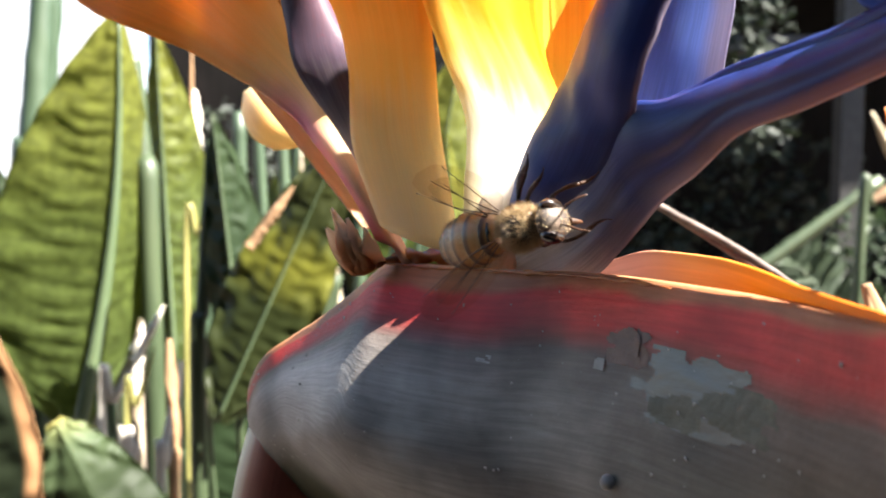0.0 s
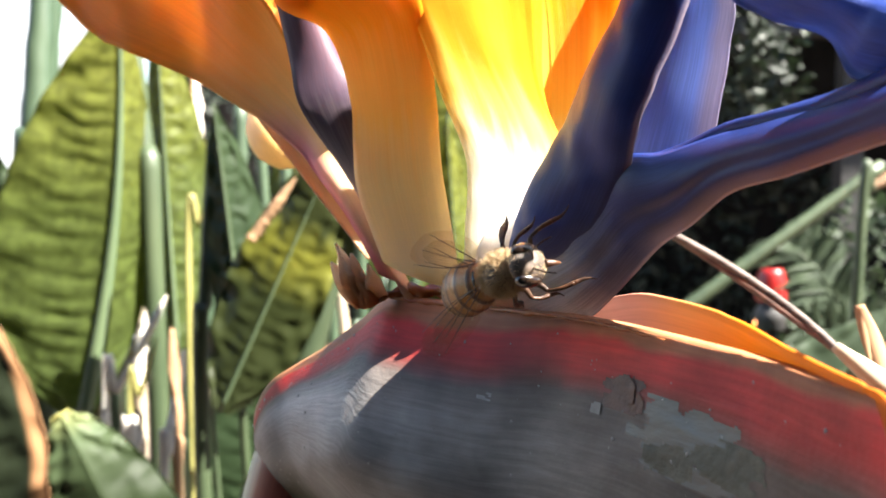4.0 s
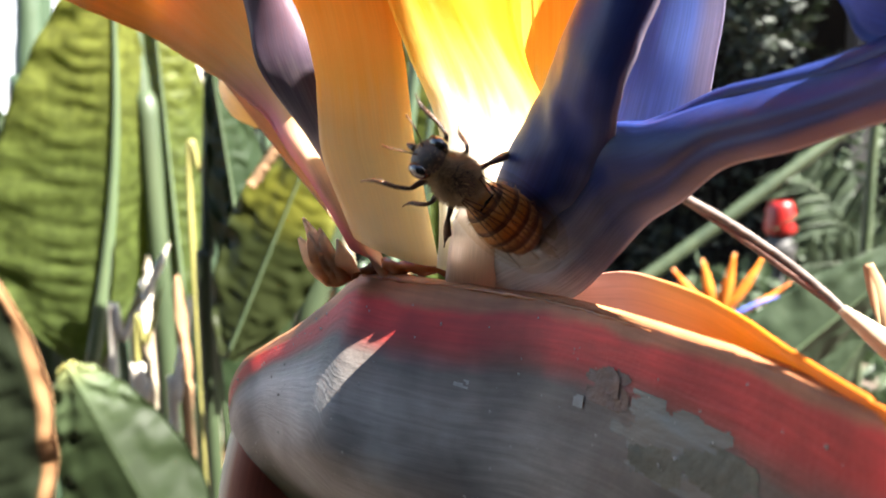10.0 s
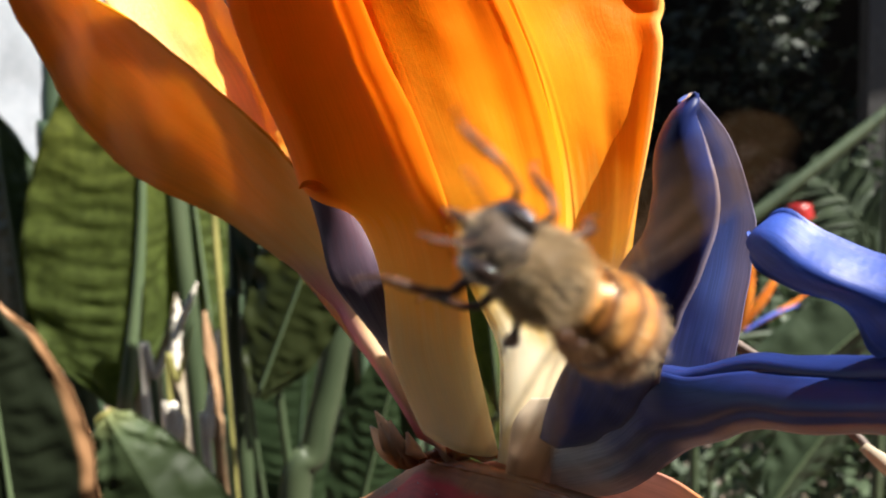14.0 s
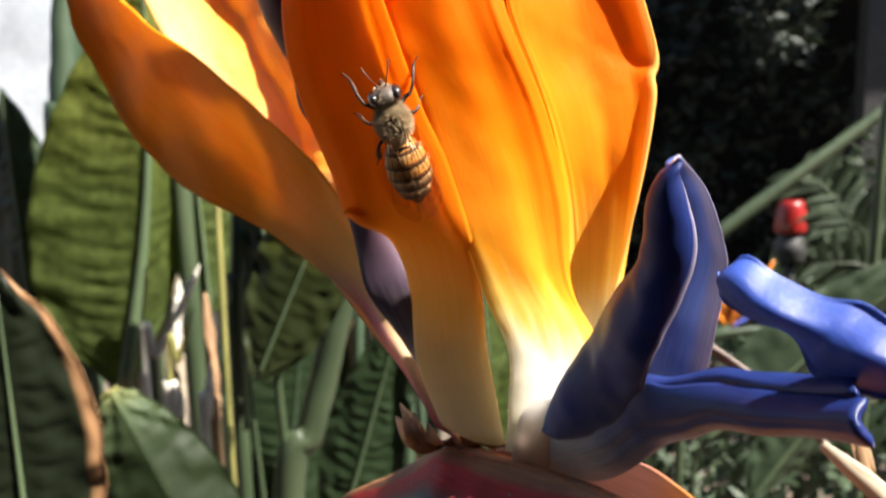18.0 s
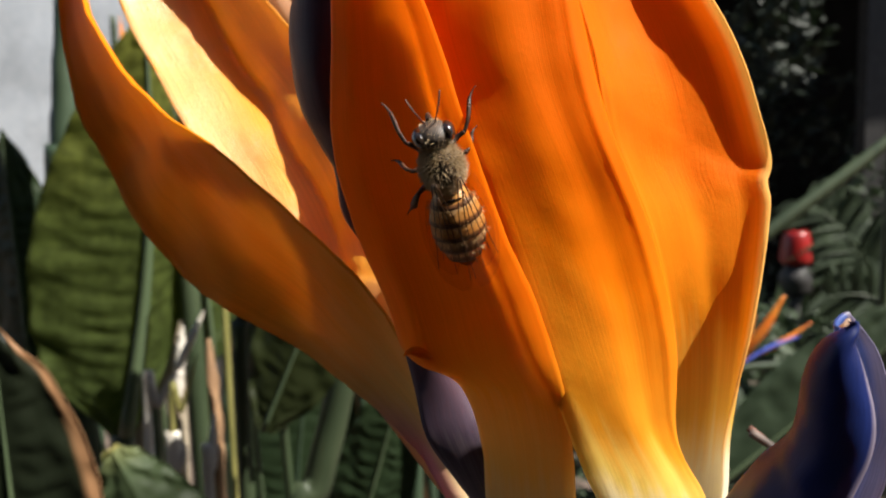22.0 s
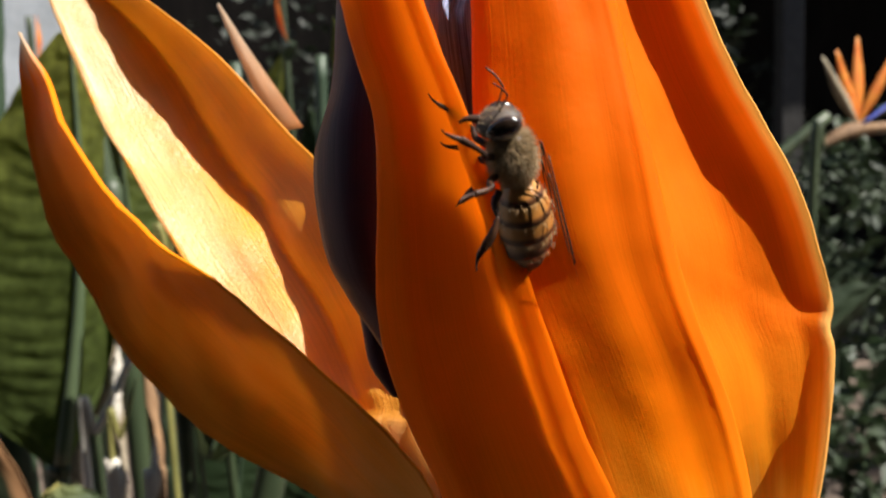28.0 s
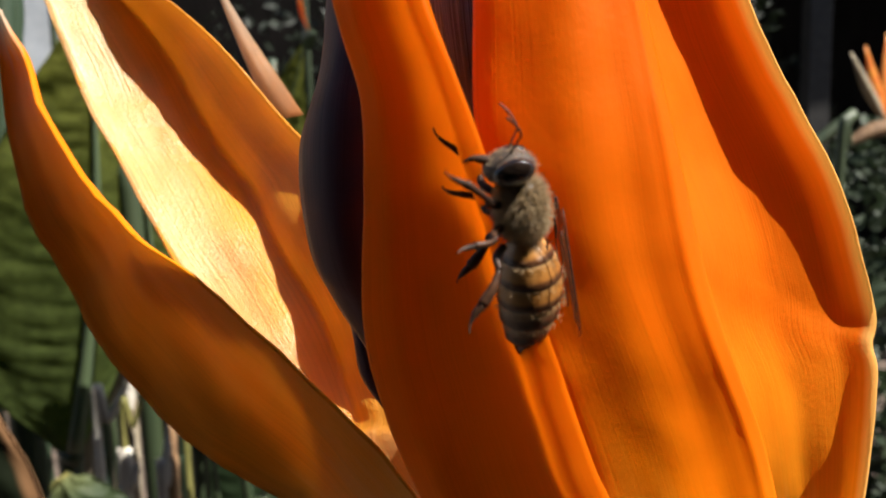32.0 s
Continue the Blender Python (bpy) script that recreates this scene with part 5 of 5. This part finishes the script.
def fuzz(count, shape, length, seed, bald=2.0):
    """Short hairs that stand on an ellipsoid (centre, radii)."""
    r = random.Random(seed)
    (cx, cy, cz), (rx, ry, rz) = shape
    verts, faces = [], []
    for _ in range(count):
        d = Vector((r.gauss(0, 1), r.gauss(0, 1), r.gauss(0, 1))).normalized()
        if d.z > bald and r.random() < 0.8:
            continue
        p = Vector((cx + d.x * rx, cy + d.y * ry, cz + d.z * rz))
        n = Vector((d.x / rx, d.y / ry, d.z / rz)).normalized()
        n = (n + Vector((r.uniform(-0.5, 0.5), r.uniform(-0.8, 0.2), r.uniform(-0.5, 0.5)))).normalized()
        s = n.orthogonal().normalized() * 0.022
        s.rotate(Matrix.Rotation(r.uniform(0, 6.28), 3, n))
        k = len(verts)
        l = length * r.uniform(0.6, 1.3)
        verts += [(p - s) * 0.001, (p + s) * 0.001, (p + n * l) * 0.001]
        faces.append((k, k + 1, k + 2))
    return mesh_of("fuzz", verts, faces, smooth=False)


thorax = part("thorax", blob(1.3, 1.6, 1.25, 24, 16), SKIN, bee)
thorax.location = (0, 0.0025, 0)
part("hair", fuzz(9000, ((0, 0, 0), (1.27, 1.57, 1.22)), 0.46, 1, bald=0.84), FUZZ, thorax, "golden hair")
head = part("head", blob(1.22, 0.8, 1.28, 24, 14), SKIN, bee)
head.location = (0, 0.0047, -0.0004)
part("hair", fuzz(380, ((0, 0, 0), (1.05, 0.8, 1.24)), 0.24, 2), FUZZ, head)
for sx in (-1, 1):
    e = part("eye", blob(0.52, 0.70, 1.04, 18, 12), EYE_MAT, head, "glossy black eye")
    e.location = (sx * 0.00088, 0.0, 0.0001)
    e.rotation_euler = (radians(-12), 0, radians(-sx * 14))
    part("antenna", tube([(sx * 0.3, 0.8, 0.1, 0.06), (sx * 0.5, 1.4, 0.5, 0.045), (sx * 0.6, 1.7, 0.65, 0.055), (sx * 0.9, 2.3, 0.4, 0.055), (sx * 1.1, 2.8, 0.0, 0.045)], 22, 7), LEG_MAT, head)
part("mouth", tube([(0, 0.5, -1.0, 0.28), (0, 0.7, -1.6, 0.16), (0, 0.6, -2.1, 0.06)], 12, 8), LEG_MAT, head)



def band(y0, y1, r0, r1, nu=26, nv=7, squash=0.9, lip=0.10, drop=0.0):
    """One ring of the abdomen, each overlapping the next."""
    verts, uvs, faces = [], [], []
    for i in range(nv + 1):
        q = i / nv
        y = y0 + (y1 - y0) * q
        rad = r0 + (r1 - r0) * q + lip * math.sin(q * 1.9)
        if i == nv:
            rad -= 0.16
        for j in range(nu):
            a = 2 * math.pi * j / nu
            verts.append((rad * math.cos(a) * 0.001, y * 0.001, (rad * math.sin(a) * squash - drop * (y + 0.5) ** 2 * 0.03) * 0.001))
            uvs.append((j / nu, q))
    for i in range(nv):
        for j in range(nu):
            k = (j + 1) % nu
            faces.append((i * nu + j, i * nu + k, (i + 1) * nu + k, (i + 1) * nu + j))
    return mesh_of("band", verts, faces, uvs)


m, nt, links = nodes_of("bee_band")
BAND = m
uvn = nt.new("ShaderNodeUVMap").outputs[0]
sp = nt.new("ShaderNodeSeparateXYZ")
links.new(uvn, sp.inputs[0])
wn_ = noise_tex(nt, links, uvn, 14, 3)
am = nt.new("ShaderNodeMath")
am.operation, am.inputs[1].default_value = "MULTIPLY_ADD", 0.16
links.new(wn_, am.inputs[0])
links.new(sp.outputs[1], am.inputs[2])
cr = ramp(nt, [(0.10, (0.50, 0.34, 0.18)), (0.26, (0.46, 0.23, 0.07)), (0.62, (0.42, 0.19, 0.05)), (0.76, (0.11, 0.045, 0.02)), (1.0, (0.05, 0.022, 0.012))], am.outputs[0], links)
links.new(cr.outputs[0], nt["Principled BSDF"].inputs["Base Color"])
nt["Principled BSDF"].inputs["Roughness"].default_value = 0.28
bump(nt, links, wn_, 0.3, 0.0002, nt["Principled BSDF"].inputs["Normal"])

BAND_DARK = BAND.copy()
BAND_DARK.name = "bee_band_dark"
dark_ramp = [n for n in BAND_DARK.node_tree.nodes if n.type == "VALTORGB"][0].color_ramp
for e, c in zip(dark_ramp.elements, ((0.62, 0.52, 0.36), (0.40, 0.27, 0.15), (0.13, 0.065, 0.035), (0.06, 0.028, 0.016), (0.04, 0.02, 0.013))):
    e.color = (*c, 1)

SEG = [(1.0, -0.2, 0.85, 1.6), (0.0, -1.35, 1.58, 1.90), (-1.15, -2.5, 1.88, 1.92), (-2.3, -3.6, 1.88, 1.68), (-3.4, -4.7, 1.62, 1.2), (-4.5, -5.8, 1.1, 0.14)]
for k, (y0, y1, r0, r1) in enumerate(SEG):
    part("abdomen_band", band(y0, y1, r0 * 0.93, r1 * 0.93, drop=1.0), BAND if k < 3 else BAND_DARK if k < 5 else CHITIN, bee)
for k, (y0, y1, r0, r1) in enumerate(SEG[1:5]):
    part("hair_fringe", fuzz(420, ((0, y0 - 0.15, -0.03 * (y0 + 0.5) ** 2), (r0 * 0.98, 0.25, r0 * 0.92)), 0.3, 30 + k), FUZZ, bee)
part("waist", tube([(0, 1.4, -0.2, 0.8), (0, 0.8, -0.2, 0.7), (0, 0.1, 0, 1.2)], 10, 12), CHITIN, bee)


def wing_mesh(length, width, sx):
    rows = []
    for k in range(9):
        s = k / 8
        w = width * (0.18 + 0.82 * math.sin(math.pi * min(1, s * 0.78 + 0.1)) ** 0.8) if k < 8 else width * 0.25
        rows.append((-w * 0.3, -s * length, 0.0, w * 0.7, -s * length, 0.0, 0.0))
    s = spline(rows, 26)
    verts, faces, uvs = [], [], []
    for i, r in enumerate(s):
        for j in range(8):
            q = j / 7
            x = r[0] + (r[3] - r[0]) * q
            verts.append((sx * x * 0.001, r[1] * 0.001, 0.0001 * math.sin(q * 9) * (1 - i / 26)))
            uvs.append((q, i / 25))
    for i in range(25):
        for j in range(7):
            faces.append((i * 8 + j, i * 8 + j + 1, (i + 1) * 8 + j + 1, (i + 1) * 8 + j))
    return mesh_of("wing", verts, faces, uvs)


WINGS = []
for sx in (-1, 1):
    for nm, ln, wd, yy, zz, ang in (("forewing", 8.2, 2.6, 2.4, 1.75, -7), ("hindwing", 5.8, 1.8, 1.3, 1.60, -3)):
        w = part(nm, wing_mesh(ln, wd, sx), WING_MAT, bee, "clear veined wing")
        w.matrix_local = pose(sx * 0.0009, yy / 1000, zz / 1000, -3, sx * 14, sx * ang)
        for q in (0.0, 0.5, 1.0) if nm == "forewing" else (0.0, 0.7):
            x0, x1 = -wd * 0.25 + q * wd * 0.3, -wd * 0.28 + q * wd * 0.85
            part("vein", tube([(sx * x0 * 0.3, 0, 0.04, 0.045), (sx * (x0 + x1) / 2, -ln * 0.4, 0.04, 0.03), (sx * x1, -ln * (0.9 - 0.15 * q), 0.03, 0.02)], 12, 5), LEG_MAT, w)
        WINGS.append((w, sx, yy, zz, ang))


def leg(name, sx, y, reach, fold, hind=False):
    """A jointed leg: thigh, shin and foot hanging from the thorax."""
    ob = part(name, tube([(0, 0, 0, 0.22), (sx * 0.5, reach * 0.22, -0.45, 0.21), (sx * 1.15, reach * 0.5, -0.45, 0.15)], 12, 8), LEG_MAT, bee)
    ob.location = (sx * 0.0008, y / 1000, -0.0012)
    k = 1.5 if hind else 1.0
    part("shin", tube([(sx * 1.15, reach * 0.5, -0.45, 0.14), (sx * 1.5, reach * 0.95, -0.9, 0.17 * k), (sx * 1.7, reach * 1.4, -1.5, 0.21 * k)], 12, 8, flat=0.8), LEG_MAT, ob)
    part("foot", tube([(sx * 1.7, reach * 1.4, -1.5, 0.16 * k), (sx * 1.85, reach * 1.65, -1.95, 0.12 * k), (sx * 2.1, reach * 1.9, -2.25, 0.055), (sx * 2.35, reach * 2.1, -2.35, 0.045)], 14, 7), LEG_MAT, ob)
    return ob


LEGS = []
for sx in (-1, 1):
    LEGS.append((leg("foreleg", sx, 3.2, 1.4, 0), sx, 3.2, "fore"))
    LEGS.append((leg("middle_leg", sx, 2.0, 0.3, 0), sx, 2.0, "middle"))
    LEGS.append((leg("hind_leg", sx, 1.0, -1.5, 0, True), sx, 1.0, "hind"))


def motions():
    walk(bee, [(t, FLOWER @ pose(x / 1000, y / 1000, z / 1000, rx, ry, rz)) for t, x, y, z, rx, ry, rz in BEE_PATH])
    # wings: half open at first, folded on the flower, beating while the bee is away
    for w, sx, yy, zz, ang in WINGS:
        at = lambda open_, beat: pose(sx * 0.0009, yy / 1000, zz / 1000, -3, sx * (14 - beat), sx * (ang + open_))
        rows = [(0.0, at(32, 0)), (3.5, at(28, 0)), (5.5, at(3, 0)), (8.2, at(4, 0)), (8.8, at(26, 8)), (9.4, at(22, 6)), (10.0, at(2, 0)), (13.4, at(2, 0)), (13.7, at(45, 10))]
        rows += [(13.8 + 0.1 * k, at(72, 30 if k % 2 else -22)) for k in range(31)]
        rows += [(17.0, at(30, 8)), (17.3, at(3, 0)), (26.5, at(6, 0)), (28.4, at(14, 4)), (28.8, at(8, 2)), (32.0, at(8, 2))]
        walk(w, rows)
    # legs: small steps while it walks; the side towards the light stands out, the other is tucked under the body
    for n, (ob, sx, y, which) in enumerate(LEGS):
        rows = []
        for k in range(65):
            t = k * 0.5
            swing = 10 * math.sin(t * 5.1 + n * 2.1)
            drinks = max(0.0, min(1.0, 4.5 - t)) + max(0.0, min(1.0, 2 * (t - 8.2), 2 * (9.9 - t)))
            rears = max(0.0, min(1.0, t - 4.5, 2 * (8.7 - t)))
            out, tuck = (drinks, rears) if sx < 0 else (rears, drinks)
            if which == "hind" and sx > 0:
                out = max(out, max(0.0, min(1.0, t - 9.6, 13.8 - t)))
            if which == "fore" and sx < 0:
                out = 0.0
            lift = {"fore": 20, "middle": 36, "hind": 32}[which]
            turn = {"fore": 0, "middle": 12, "hind": 52}[which]
            rows.append((t, pose(sx * 0.0008, y / 1000, -0.0012, 0, -sx * lift * out + sx * 62 * tuck, swing * (1 - 0.8 * max(out, tuck)) + sx * turn * out)))
        walk(ob, rows)


motions()
